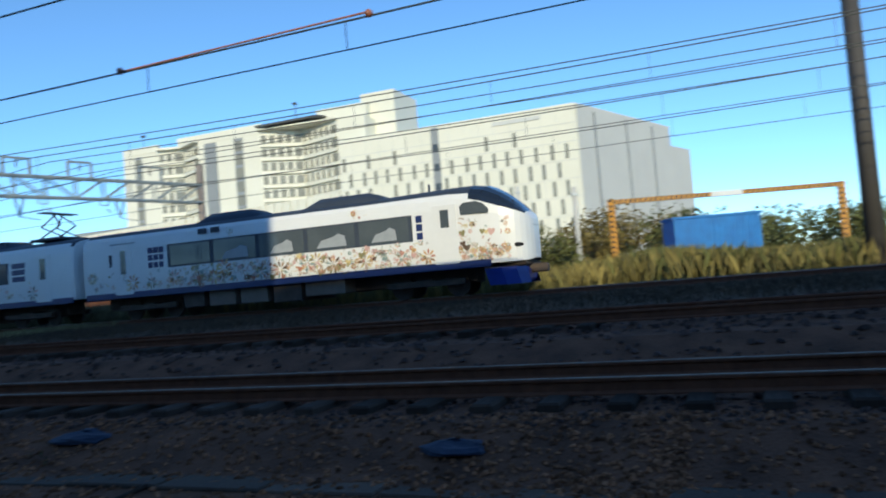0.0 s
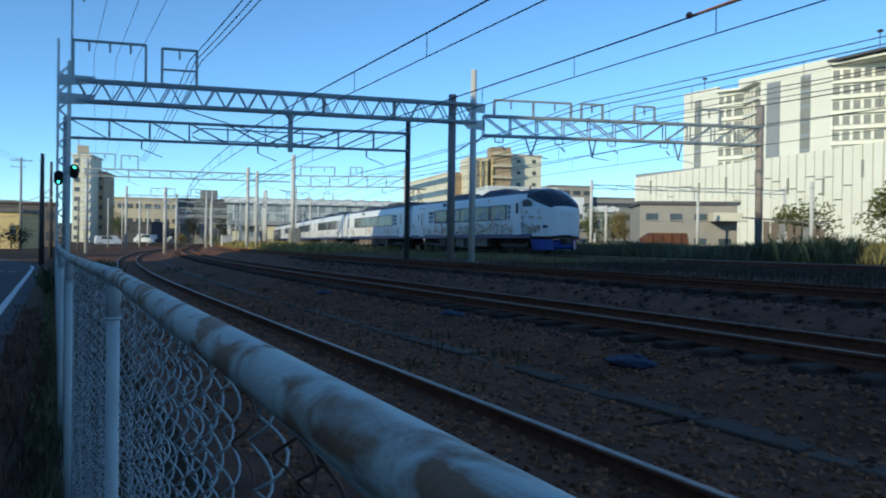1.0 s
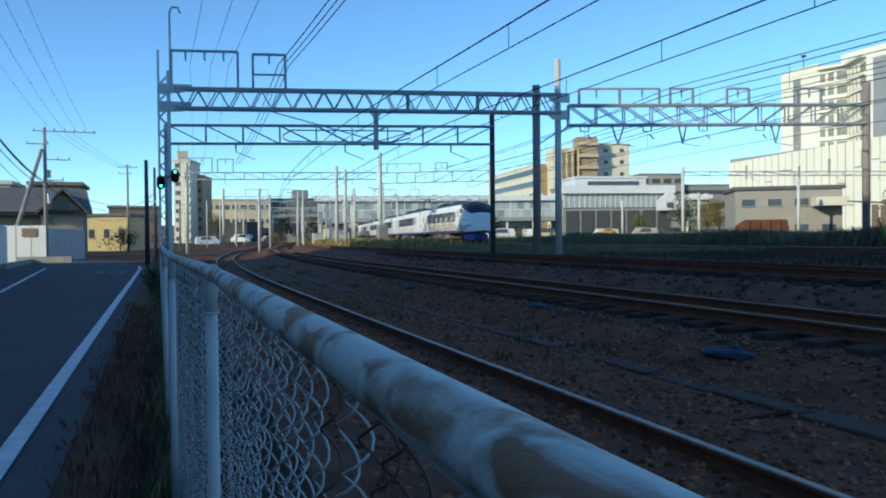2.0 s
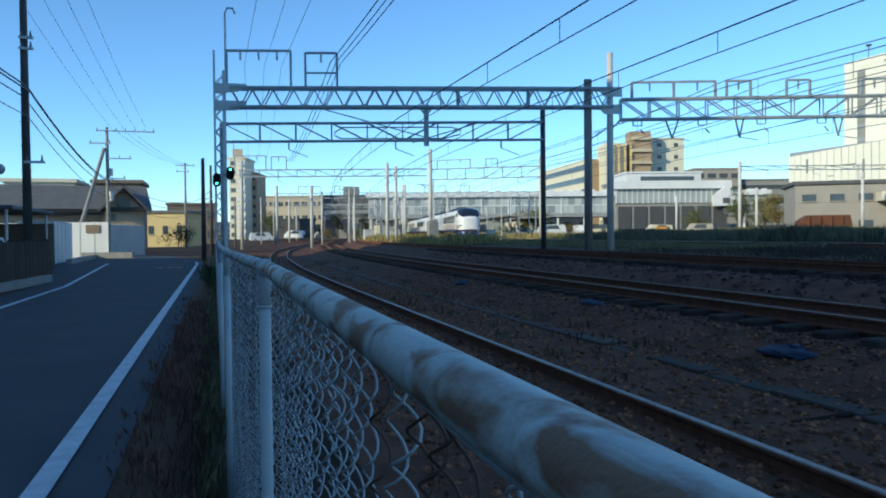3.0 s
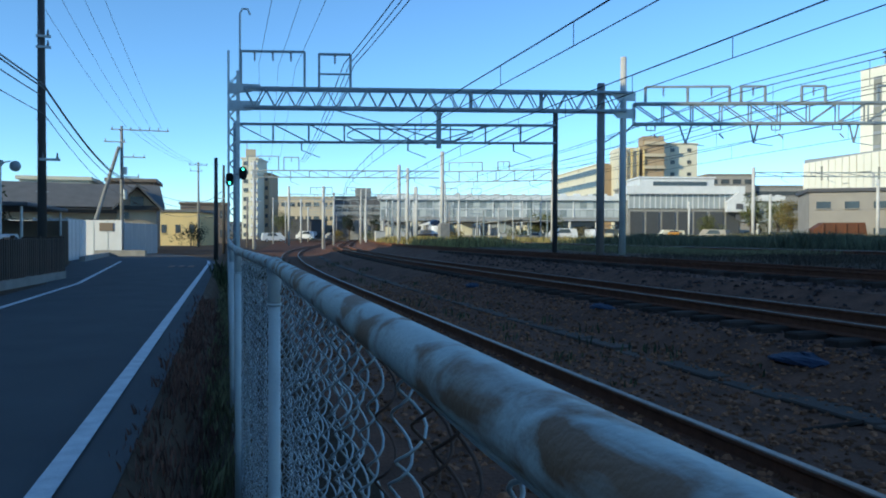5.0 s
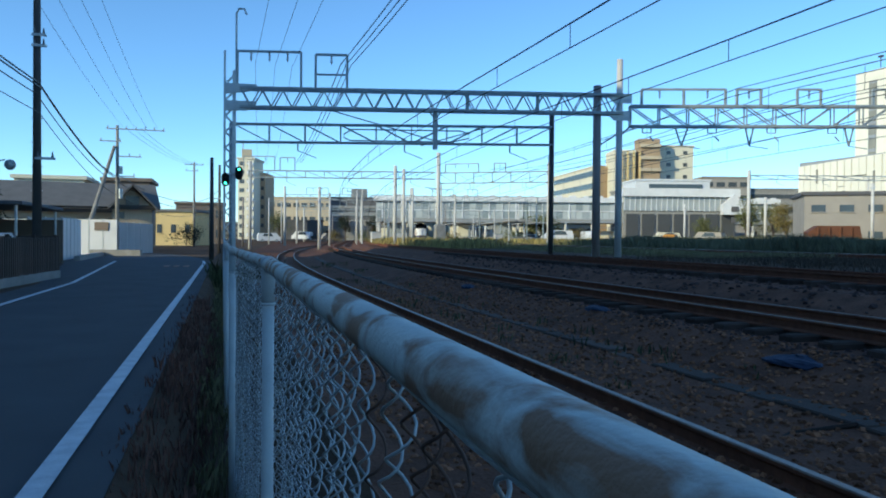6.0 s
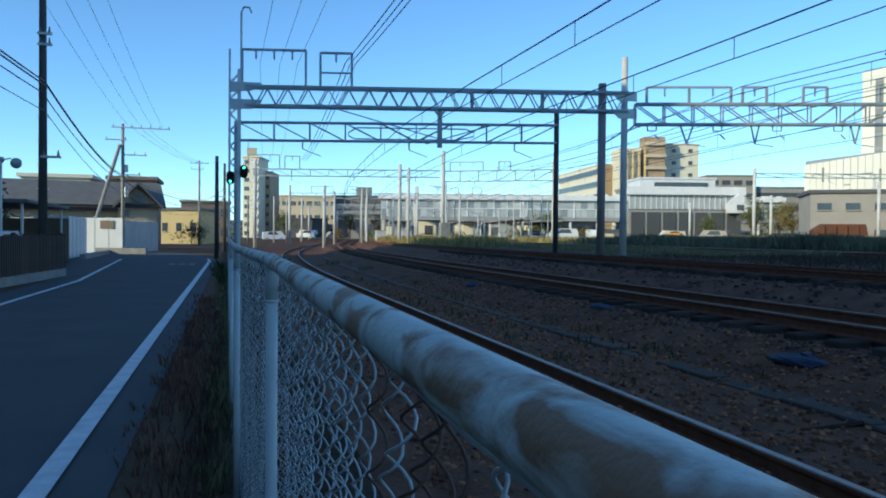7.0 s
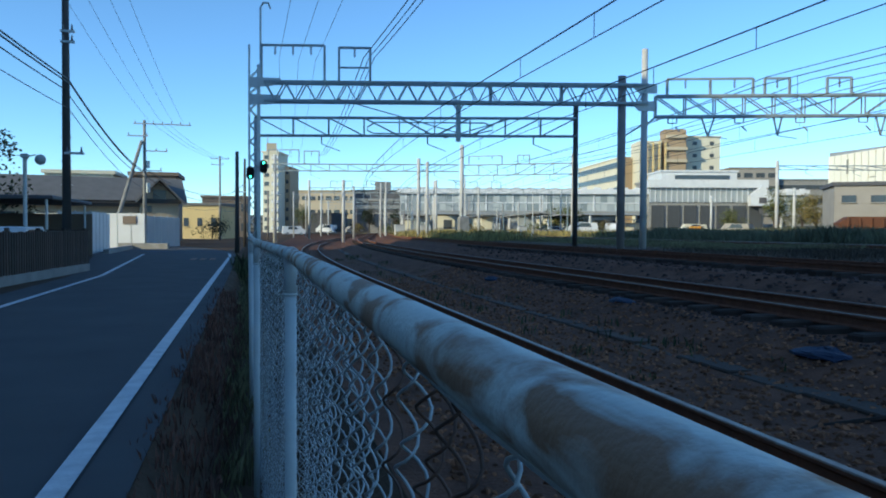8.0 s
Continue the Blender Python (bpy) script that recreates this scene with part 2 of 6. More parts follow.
# ---- tracks ----
def make_track(x0, zrail, y0, y1, label, near=False, head_mat=None):
    tr = thing("railway_track", label, "railway track", "tracks", Matrix.Translation((x0, y0, 0)))
    ys = [y0 + (y1 - y0) * i / 90 for i in range(91)]
    for sx in (-0.56, 0.56):
        web, head = Geo(), Geo()
        rows_w, rows_h = [], []
        for y in ys:
            bx = bend(y) + sx
            rows_w.append([(bx + dx, y - y0, zrail + dz) for dx, dz in ((-0.065, -0.16), (-0.065, -0.145), (-0.012, -0.125), (-0.012, -0.045), (-0.032, -0.035), (-0.032, -0.008), (0.032, -0.008), (0.032, -0.035), (0.012, -0.045), (0.012, -0.125), (0.065, -0.145), (0.065, -0.16))])
            rows_h.append([(bx + dx, y - y0, zrail + dz) for dx, dz in ((-0.033, -0.012), (-0.028, 0.0), (0.028, 0.0), (0.033, -0.012))])
        rl = part("rail", web.strip(rows_w), RAILRUST, tr, "rust-brown steel rail")
        part("rail_head", head.strip(rows_h), head_mat or RAILTOP, rl, "worn running surface")
    me = Geo().box((0, 0, 0), (2.1, 0.22, 0.16), chamfer=0.02).mesh("sleeper", SLEEPER)
    y = max(y0, -4 if near else 2)
    count = 0
    while y < y1 and count < (130 if near else 60):
        s = new("sleeper", me)
        s.parent = tr
        s.matrix_basis = pose(bend(y) + random.uniform(-0.02, 0.02), y - y0, zrail - 0.225, 0, 0, random.uniform(-0.8, 0.8) - math.degrees(math.atan((bend(y + 1) - bend(y)))))
        y += 0.62
        count += 1
    return tr


make_track(2.8, 0.07, -30, 210, "railway track with rusty rails on old sleepers beside the fence", True)
make_track(7.42, 0.48, -30, 210, "railway track with worn rails on dark raised ballast", True, mat("dull_rail_head", (0.24, 0.16, 0.12), (0.14, 0.09, 0.065), 8, 0.6, 0.3))
make_track(11.6, 0.84, -30, 210, "railway track half sunk in dark ballast", False, RAILRUST)
make_track(24.4, 0.95, -30, 230, "railway track behind weeds on which the express runs")
make_track(20.4, 0.92, 60, 230, "side track among dry weeds")


# ---- fence ----
def rail_x(y):
    """The fence's line: straight past the camera, then stepping a little to -x."""
    return 0.182 if y <= 3.1 else 0.182 - 0.0404 * (y - 3.1) if y < 5.9 else 0.069 - 0.0125 * (y - 5.9) if y < 8.7 else 0.034 - 0.003 * (y - 8.7)


def chain_link(y0, y1, z0, z1, fine=8):
    """Flattened wire spirals hooked into one another, as in a chain-link fence."""
    step, turn, out = 0.054, 0.095, Geo()
    rng = random.Random(int(y0 * 10) + 7)
    for i in range(int((y1 - y0) / step)):
        n = int((z1 - z0) / turn * fine)
        pts, c, ph = [], y0 + (i + 0.5) * step, 0.0 if i % 2 else math.pi
        slack, droop = rng.uniform(0.75, 1.35), rng.uniform(-0.012, 0.012)
        for k in range(n + 1):
            a, z = 2 * math.pi * k / fine + ph, z1 - turn * k / fine
            sway = 0.014 * noise.noise(Vector((c * 3, z * 3, 0)))
            pts.append((rail_x(c) + 0.036 + 0.013 * slack * math.sin(a) + sway, c + 0.0335 * math.cos(a) + 0.0035 * noise.noise(Vector((c * 9, z * 5, 4))) + rng.uniform(-0.0015, 0.0015), z + droop))
        out.tube(pts, 0.0022, 5, cap=False)
    return out


fence = thing("chain_link_fence", "old white-painted pipe fence with sagging chain-link mesh and rust patches", "fence")
posts = [-5.3, -2.5, 3.1, 5.9, 8.7, 11.5, 14.3, 17.1, 19.9, 22.7, 25.5, 28.3]
ZR = 1.331
for a, b in zip(posts, posts[1:]):
    g = Geo()
    n = 14 if a < 6 else 3
    g.tube([(rail_x(a + (b - a) * i / n), a + (b - a) * i / n, ZR) for i in range(n + 1)], 0.028, 24 if a < 6 else 10)
    part("top_rail", g, RUSTPIPE, fence, "white pipe rail with brown rust patches", True)
for y in posts:
    g = Geo().tube([(rail_x(y), y, -0.8), (rail_x(y), y, ZR - 0.05)], 0.0245, 18)
    p = part("post", g, POSTPAINT, fence, smooth=True)
    # a bent fitting that slips over the post and swallows the end of the rail
    bow = [(rail_x(y), y, ZR - 0.165), (rail_x(y), y, ZR - 0.05)]
    bow += [(rail_x(y), y - 0.045 + 0.045 * math.cos(a), ZR - 0.05 + 0.052 * math.sin(a)) for a in (0.4, 0.8, 1.2, 1.57)]
    part("elbow", Geo().tube(bow, 0.0275, 18, 0.031), POSTPAINT, p, "bent pipe fitting at the top of the post", True)
    part("lower_lip", Geo().tube([(rail_x(y), y, ZR - 0.172), (rail_x(y), y, ZR - 0.16)], 0.0292, 18), POSTPAINT, p, "raised lip of the fitting", True)
    part("collar", Geo().tube([(rail_x(y), y - 0.04, ZR), (rail_x(y), y - 0.062, ZR)], 0.0335, 18), POSTPAINT, p, "ring where the rail enters the fitting", True)
    part("bolt", Geo().tube([(rail_x(y) + 0.02, y - 0.012, ZR - 0.12), (rail_x(y) + 0.04, y - 0.016, ZR - 0.12)], 0.006, 6), RAILRUST, p, "rusty bolt through the fitting")
for a, b, m, fine in ((-5.24, -2.56, WIREM, 5), (-2.44, -0.4, WIREM, 6), (-0.4, 0.62, WIREM, 10), (0.62, 0.86, RUSTWIRE, 10), (0.86, 1.02, WIREM, 10), (1.02, 1.1, RUSTWIRE, 10), (1.1, 3.06, WIREM, 10), (3.14, 5.86, WIREM, 8), (5.94, 8.66, WIREM, 6), (8.74, 11.46, WIREM, 5)):
    tagged(part("mesh_panel", chain_link(a, b, -0.62, ZR - 0.03, fine), m, fence, "woven wire mesh, bent and loose", True), kind="stuff")
for z in (-0.6, ZR - 0.035):
    part("tension_wire", Geo().tube([(rail_x(y), y, z + random.uniform(-0.01, 0.01)) for y in [i * 0.5 for i in range(-11, 60)]], 0.0024, 5), WIREM, fence)


# ---- overhead line supports ----
def lattice_truss(p, q, depth, panel, mat_, parent, name, label, web=0.05, chord=0.09, warren=True, width=0.5, near=True):
    """A truss from p to q (its top edge), with chords and webs as parts."""
    p, q = Vector(p), Vector(q)
    d = q - p
    n = max(2, round(d.length / panel))
    side = d.cross(Vector((0, 0, 1))).normalized() * width / 2
    down = Vector((0, 0, -depth))
    tr = part(name, Geo().beam(p + side, q + side, chord).beam(p - side, q - side, chord), mat_, parent, label)
    part("bottom_chord", Geo().beam(p + down + side, q + down + side, chord).beam(p + down - side, q + down - side, chord), mat_, tr)
    w, bars = Geo(), []
    for i in range(n):
        a, b = p + d * i / n, p + d * (i + 1) / n
        for s in (side, -side):
            if warren:
                m = (a + b) / 2
                bars += [(a + s, m + down + s), (m + down + s, b + s)]
            else:
                bars += [(a + s, a + down + s), ((a if i < n / 2 else b) + s, (b if i < n / 2 else a) + down + s)]
        bars += [(a + side, a - side), (a + down + side, a + down - side)]
    for a, b in bars:
        if near:
            part("web_bar", Geo().beam(a, b, web), mat_, tr)
        w.beam(a, b, web)
    if not near:
        tagged(part("web_lattice", w, mat_, tr), kind="stuff")
    return tr


def insulator(top, length=0.42, n=4, r=0.06):
    g = Geo()
    x, y, z = top
    g.tube([(x, y, z), (x, y, z - length)], 0.015, 6)
    for i in range(n):
        g.tube([(x, y, z - 0.08 - i * 0.08), (x, y, z - 0.12 - i * 0.08)], r, 8, r * 0.4)
    return g


def roof_frame(parent, p, q, h, mat_, drops=1, mid=False):
    """An open frame of bars standing on a truss, with insulators under it."""
    p, q = Vector(p), Vector(q)
    up = Vector((0, 0, h))
    f = part("upper_frame", Geo().beam(p, p + up, 0.09).beam(p + up, q + up, 0.09).beam(q + up, q, 0.09), mat_, parent)
    if mid:
        part("cross_bar", Geo().beam(p + up * 0.42, q + up * 0.42, 0.07), mat_, f)
    for i in range(drops):
        a = p + (q - p) * (i + 0.75) / (drops + 0.5) + up
        part("insulator", insulator(a), PORCELAIN, f, "ribbed porcelain insulator")


STEEL = mat("blue_grey_steel", (0.38, 0.43, 0.45), (0.27, 0.31, 0.33), 2, 0.55, 0.3)
gantry = thing("catenary_gantry", "steel lattice gantry with blue-grey truss carrying the overhead line", "gantry", "overhead line gantries")
A1, B1 = Vector((0.15, 31.7, 7.55)), Vector((15.3, 28.3, 7.6))
dirn = (B1 - A1).normalized()
lattice_truss(A1 + dirn * 0.5, B1 + dirn * 1.0, 0.78, 0.86, STEEL, gantry, "truss", "lattice truss of blue-grey steel", 0.045, 0.1)
# left lattice column with gusset plates
col = Geo()
for dx, dy in ((-0.16, -0.2), (0.22, -0.2), (-0.16, 0.2), (0.22, 0.2)):
    col.beam(A1 + Vector((dx, dy, -7.6)), A1 + Vector((dx, dy, 1.5 if dx < 0 else 0.7)), 0.09 if dx < 0 else 0.14)
col = part("lattice_column", col, GALV, gantry, "four-legged lattice column of galvanised steel")
for i in range(24):
    z = -7.4 + i * 0.33
    s = 1 if i % 2 else -1
    for dy in (-0.2, 0.2):
        part("lacing_bar", Geo().beam(A1 + Vector((-0.16 * s + 0.03, dy, z)), A1 + Vector((0.16 * s + 0.03, dy, z + 0.33)), 0.035), GALV, col)
for z in (-0.05, -0.75):
    part("gusset_plate", Geo().prism([A1 + Vector((-0.15, -0.27, z + 0.22)), A1 + Vector((-0.15, -0.27, z - 0.22)), A1 + Vector((0.75, -0.4, z - 0.18 if z < -0.5 else z - 0.12)), A1 + Vector((1.1, -0.47, z + 0.1)), A1 + Vector((1.1, -0.47, z + 0.2))], (0, 0.04, 0)), GALV, gantry, "flat galvanised gusset plate")
part("hook_pole", Geo().tube([A1 + Vector((0.3, 0, 0.5)), A1 + Vector((0.3, 0, 3.1)), A1 + Vector((0.4, 0, 3.32)), A1 + Vector((0.62, 0, 3.32)), A1 + Vector((0.7, 0, 3.1))], 0.045, 8), GALV, gantry)
part("dropper_post", Geo().beam(A1 + dirn * 8.55 + Vector((0, 0, -0.8)), A1 + dirn * 8.55 + Vector((0, 0, -2.4)), 0.17).beam(A1 + dirn * 8.3 + Vector((0, 0, -0.8)), A1 + dirn * 8.55 + Vector((0, 0, -1.15)), 0.06).beam(A1 + dirn * 8.8 + Vector((0, 0, -0.8)), A1 + dirn * 8.55 + Vector((0, 0, -1.15)), 0.06), STEEL, gantry, "hanging post under the truss")
for k in (9.9, 12.9):
    part("stub_bar", Geo().beam(A1 + dirn * k, A1 + dirn * k + Vector((0, 0, -0.75)), 0.12), STEEL, gantry)
roof_frame(gantry, A1 + dirn * 0.35 + Vector((0, 0, 0.05)), A1 + dirn * 2.95 + Vector((0, 0, 0.05)), 1.5, STEEL, 3)
roof_frame(gantry, A1 + dirn * 3.55 + Vector((0, 0, 0.05)), A1 + dirn * 4.85 + Vector((0, 0, 0.05)), 1.42, STEEL, 1, True)
# right hand columns, brown and pale
part("brown_column", Geo().tube([(15.25, 28.3, 0.5), (15.25, 28.3, 8.0)], 0.17, 14), BROWNPOLE, gantry, "round brown-painted steel column", True)
part("pale_column", Geo().tube([(16.2, 28.1, 0.5), (16.2, 28.1, 9.15)], 0.15, 14, 0.13), CONCPOLE, gantry, "round pale column rising above the truss", True)
for z in (7.46, 6.72):
    part("gusset_plate", Geo().prism([(15.5, 28.05, z + 0.18), (15.9, 28.0, z - 0.2), (16.65, 27.85, z - 0.2), (16.65, 27.85, z + 0.22)], (0, 0.04, 0)), GALV, gantry)
part("brace", Geo().tube([(15.25, 28.3, 5.4), (16.35, 28.1, 6.1)], 0.035, 6), STEEL, gantry)
# second span over the express line
A2, B2 = Vector((16.4, 28.05, 7.15)), Vector((29.6, 24.0, 7.23))
d2 = (B2 - A2).normalized()
span = thing("catenary_gantry", "slender steel gantry spanning the express tracks", "gantry", "overhead line gantries")
lattice_truss(A2 + d2 * 0.25, B2, 0.86, 1.27, STEEL, span, "truss", "light lattice truss", 0.045, 0.1, False, 0.3)
part("column", Geo().tube([B2 + Vector((0, 0, -6.7)), B2 + Vector((0, 0, 1.0))], 0.17, 12), BROWNPOLE, span, smooth=True)
for a, b in ((0.74, 4.32), (4.81, 5.83), (7.38, 8.38), (10.6, 11.7)):
    roof_frame(span, A2 + d2 * a + Vector((0, 0, 0.05)), A2 + d2 * b + Vector((0, 0, 0.05)), 0.68, STEEL, 3 if b - a > 2 else 1)
part("frame_post", Geo().beam(A2 + d2 * 2.54 + Vector((0, 0, 0.05)), A2 + d2 * 2.54 + Vector((0, 0, 0.73)), 0.09), STEEL, span)
part("end_strut", Geo().beam(A2 + d2 * 0.25 + Vector((0, 0, -0.86)), A2 + Vector((-0.2, 0.05, -1.3)), 0.07), STEEL, span)
for k, w in ((2.46, 0.57), (5.36, 0.36), (9.6, 0.4)):
    m = A2 + d2 * k + Vector((0, 0, -1.68))
    part("cantilever", Geo().beam(m + d2 * -w / 2 + Vector((0, 0, 0.82)), m, 0.06).beam(m + d2 * w / 2 + Vector((0, 0, 0.82)), m, 0.06).beam(m, m + d2 * 0.8 + Vector((0, 0, -0.12)), 0.03), STEEL, span, "v-shaped hanger with a registration arm")
for k in (0.79, 3.58, 6.11, 8.7):
    m = A2 + d2 * k + Vector((0, 0, -0.86))
    part("hanger_loop", Geo().beam(m, m + Vector((0, 0, -0.27)), 0.04).beam(m + Vector((0, 0, -0.27)), m + d2 * 0.37 + Vector((0, 0, -0.27)), 0.04).beam(m + d2 * 0.37 + Vector((0, 0, -0.27)), m + d2 * 0.37, 0.04).beam(m + d2 * 0.3 + Vector((0, 0, -0.42)), m + d2 * 0.5 + Vector((0, 0, -0.62)), 0.05), STEEL, span)


def light_span(p, q, depth, posts, label, frames=(), panel=1.75):
    """A light gantry: truss p to q, posts as (x, y, top, radius, material)."""
    t = thing("catenary_gantry", label, "gantry", "overhead line gantries")
    p, q = Vector(p), Vector(q)
    lattice_truss(p, q, depth, panel, STEEL, t, "truss", "", 0.045, 0.085, False, 0.3, p.y < 60)
    for x, y, top, r, m in posts:
        part("column", Geo().tube([(x, y, 0.2), (x, y, top)], r, 10), m, t, smooth=True)
    d = (q - p).normalized()
    for a, b, h in frames:
        roof_frame(t, p + d * a + Vector((0, 0, 0.04)), p + d * b + Vector((0, 0, 0.04)), h, STEEL, 2 if b - a > 2 else 1)
    n = max(1, int((q - p).length / 5))
    for i in range(n):
        m = p + (q - p) * (i + 0.6) / n - Vector((0, 0, depth))
        part("registration_arm", Geo().beam(m, m + Vector((0, 0, -0.4)), 0.06).beam(m + Vector((0, 0, -0.4)), m + d * 0.9 + Vector((0, 0, -0.75)), 0.035), STEEL, t)
    return t


second = light_span((0.4, 37.5, 6.95), (15.6, 33.6, 7.0), 0.88, [(15.6, 33.6, 7.75, 0.13, DARKPOLE), (0.3, 37.6, 7.0, 0.1, STEEL)], "flat steel gantry with a dark end post", panel=1.75)
oval = Geo().tube([(6.0, 36.0, 6.75), (5.6, 36.05, 6.5), (5.6, 36.05, 6.35), (5.9, 36.0, 6.2), (10.8, 34.8, 6.2), (11.6, 34.6, 6.4), (11.6, 34.6, 6.6), (11.2, 34.7, 6.75), (6.0, 36.0, 6.75)], 0.035, 6)
part("tension_frame", oval, STEEL, second)
part("stay", Geo().beam((4.2, 36.5, 7.9), (10.5, 34.9, 6.1), 0.05).beam((12.6, 34.4, 7.0), (9.3, 35.2, 6.0), 0.05), STEEL, second)
light_span((2.2, 72, 7.7), (19.4, 68, 7.75), 0.65, [(15.6, 68.6, 8.3, 0.17, CONCPOLE), (16.4, 68.4, 8.0, 0.15, CONCPOLE), (2.3, 72, 8.6, 0.16, CONCPOLE)], "pale gantry across the main tracks further along", [(-0.5, 2.4, 1.3), (2.9, 4.3, 1.2)])
light_span((19.6, 68, 7.7), (29.0, 63, 7.75), 1.0, [(19.6, 67.6, 9.6, 0.2, CONCPOLE), (29, 63, 8.6, 0.16, CONCPOLE)], "pale gantry across the express tracks further along", [(0.8, 4.0, 0.8), (5.5, 6.6, 0.8)])
for k, (y, xa, xb) in enumerate(((104, 8, 25), (100, 25, 44), (140, 13, 32), (136, 33, 54), (176, 18, 40))):
    light_span((xa, y, 7.3), (xb, y - 5, 7.35), 0.7, [(xa, y, 8.4, 0.17, CONCPOLE), (xb, y - 5, 8.4, 0.17, CONCPOLE), (xa + 6, y - 1.6, 7.6, 0.15, CONCPOLE)], "distant pale gantry over the station throat", [(3, 6, 0.9), (8, 9.3, 0.9)])
light_span((61, 75, 9.4), (88, 67.2, 9.4), 0.5, [(61, 75, 10.0, 0.2, CONCPOLE), (88, 67.2, 9.8, 0.2, CONCPOLE), (75, 71, 9.4, 0.14, CONCPOLE)], "slender pale gantry over the far yard tracks", panel=3.4)
# lone posts in the weeds
for x, y, top, r, m, lab in ((8.6, 70, 6.2, 0.16, CONCPOLE, "bare pale concrete post between the tracks"), (27.4, -4.5, 11.5, 0.3, DARKPOLE, "dark steel post at the edge of the weeds"), (60, 43, 7.5, 0.18, CONCPOLE, "pale post in the far yard"), (64, 60, 7.5, 0.18, CONCPOLE, "pale post in the far yard"),
                             (62, 30, 7.5, 0.18, CONCPOLE, "pale post in the far yard"), (66, 78, 7, 0.18, CONCPOLE, "pale post in the far yard"), (68, 98, 7, 0.18, CONCPOLE, "pale post in the far yard"), (60, 16, 9, 0.18, CONCPOLE, "pale post in the far yard"), (70.5, -11.2, 10, 0.2, CONCPOLE, "pale post in the far yard"), (48, 9, 7, 0.18, CONCPOLE, "pale post in the far yard")):
    z0 = height(x)
    t = thing("line_post", lab, "post", "line posts")
    part("shaft", Geo().tube([(x, y, z0), (x, y, top)], r, 12, r * 0.85), m, t, smooth=True)
    part("collar", Geo().tube([(x, y, top - 0.6), (x, y, top - 0.45)], r * 1.2, 12), GALV, t)

rng = random.Random(5)
for k in range(20):
    y = rng.uniform(84, 160)
    x = rng.choice((-3, 5.0, 9.8, 14.5, 18.4, 26.6, 31, 36, 42)) + bend(y) * 0.96
    t = thing("line_post", "slim pale post in the station throat", "post", "line posts")
    top = rng.uniform(5.0, 8.4)
    part("shaft", Geo().tube([(x, y, 0.3), (x, y, top)], 0.1, 8, 0.08), CONCPOLE if k % 3 else BROWNPOLE, t, smooth=True)
    part("bracket", Geo().beam((x, y, top - 0.5), (x + 1.6, y, top - 0.3), 0.06).beam((x, y, top - 1.2), (x + 1.6, y, top - 0.3), 0.04), STEEL, t)

t = thing("mast_footing", "grey concrete footing round the foot of a mast", "footing")
part("block", Geo().box((19.6, 67.0, 1.6), (0.9, 0.9, 2.2), chamfer=0.06), CONC, t)
part("cap", Geo().box((19.6, 67.0, 2.72), (0.7, 0.7, 0.1)), CONC, t)
for x, y, w, h in ((15.5, 96, 1.4, 1.5), (12.6, 118, 1.6, 1.7), (22.6, 80, 0.3, 0.8), (18.2, 55, 0.16, 0.6), (20.2, 58, 0.16, 0.7), (23.6, 66, 0.16, 0.7), (31, 104, 1.2, 1.3)):
    xx = x + bend(y)
    t = thing("relay_box" if w > 1 else "marker_stake", "pale trackside cabinet among dry weeds" if w > 1 else "short pale marker stake beside the track", "cabinet" if w > 1 else "stake")
    part("case", Geo().box((xx, y, height(x) + h / 2), (w, w * 0.6, h), chamfer=0.03), CONCPOLE, t)
    part("cap", Geo().box((xx, y, height(x) + h + 0.03), (w * 1.1, w * 0.7, 0.06)), GALV, t)

# colour light signals on the left column
LAMP_GREEN = mat("lit_green_lens", (0.1, 1.0, 0.65), glow=3.0, rough=0.3)
DARKBOX = mat("matt_black_paint", (0.015, 0.016, 0.018), rough=0.8)
for x, y, z, lit in ((0.56, 31.15, 4.0, 0.26), (0.03, 31.25, 3.74, -0.12)):
    t = thing("railway_signal", "black railway signal head with one green light lit", "signal", "signals", Matrix.Translation((x, y, z)))
    part("backboard", Geo().tube([(0, 0.02, -0.1), (0, -0.02, -0.1)], 0.155, 20).tube([(0, 0.02, 0.14), (0, -0.02, 0.14)], 0.155, 20).box((0, 0, 0.02), (0.31, 0.05, 0.26), chamfer=0.02), DARKBOX, t)
    part("bracket", Geo().beam((0, 0.05, 0), (0.15 - x, 0.45, 0.0), 0.06), GALV, t)
    for dz in (-0.13, 0.02, 0.17):
        part("hood", Geo().tube([(0, -0.03, dz), (0, -0.17, dz)], 0.065, 12, cap=False), DARKBOX, t)
    part("lens", Geo().tube([(0, -0.04, 0.17 if lit > 0 else -0.13), (0, -0.08, 0.17 if lit > 0 else -0.13)], 0.045, 12), LAMP_GREEN, t, "lit green lens")


# ---- overhead wires ----
def wire(pts, r, m, label, group="overhead wires", n=5):
    return solid("overhead_wire", Geo().tube(pts, r, n), m, label, "wire", group)


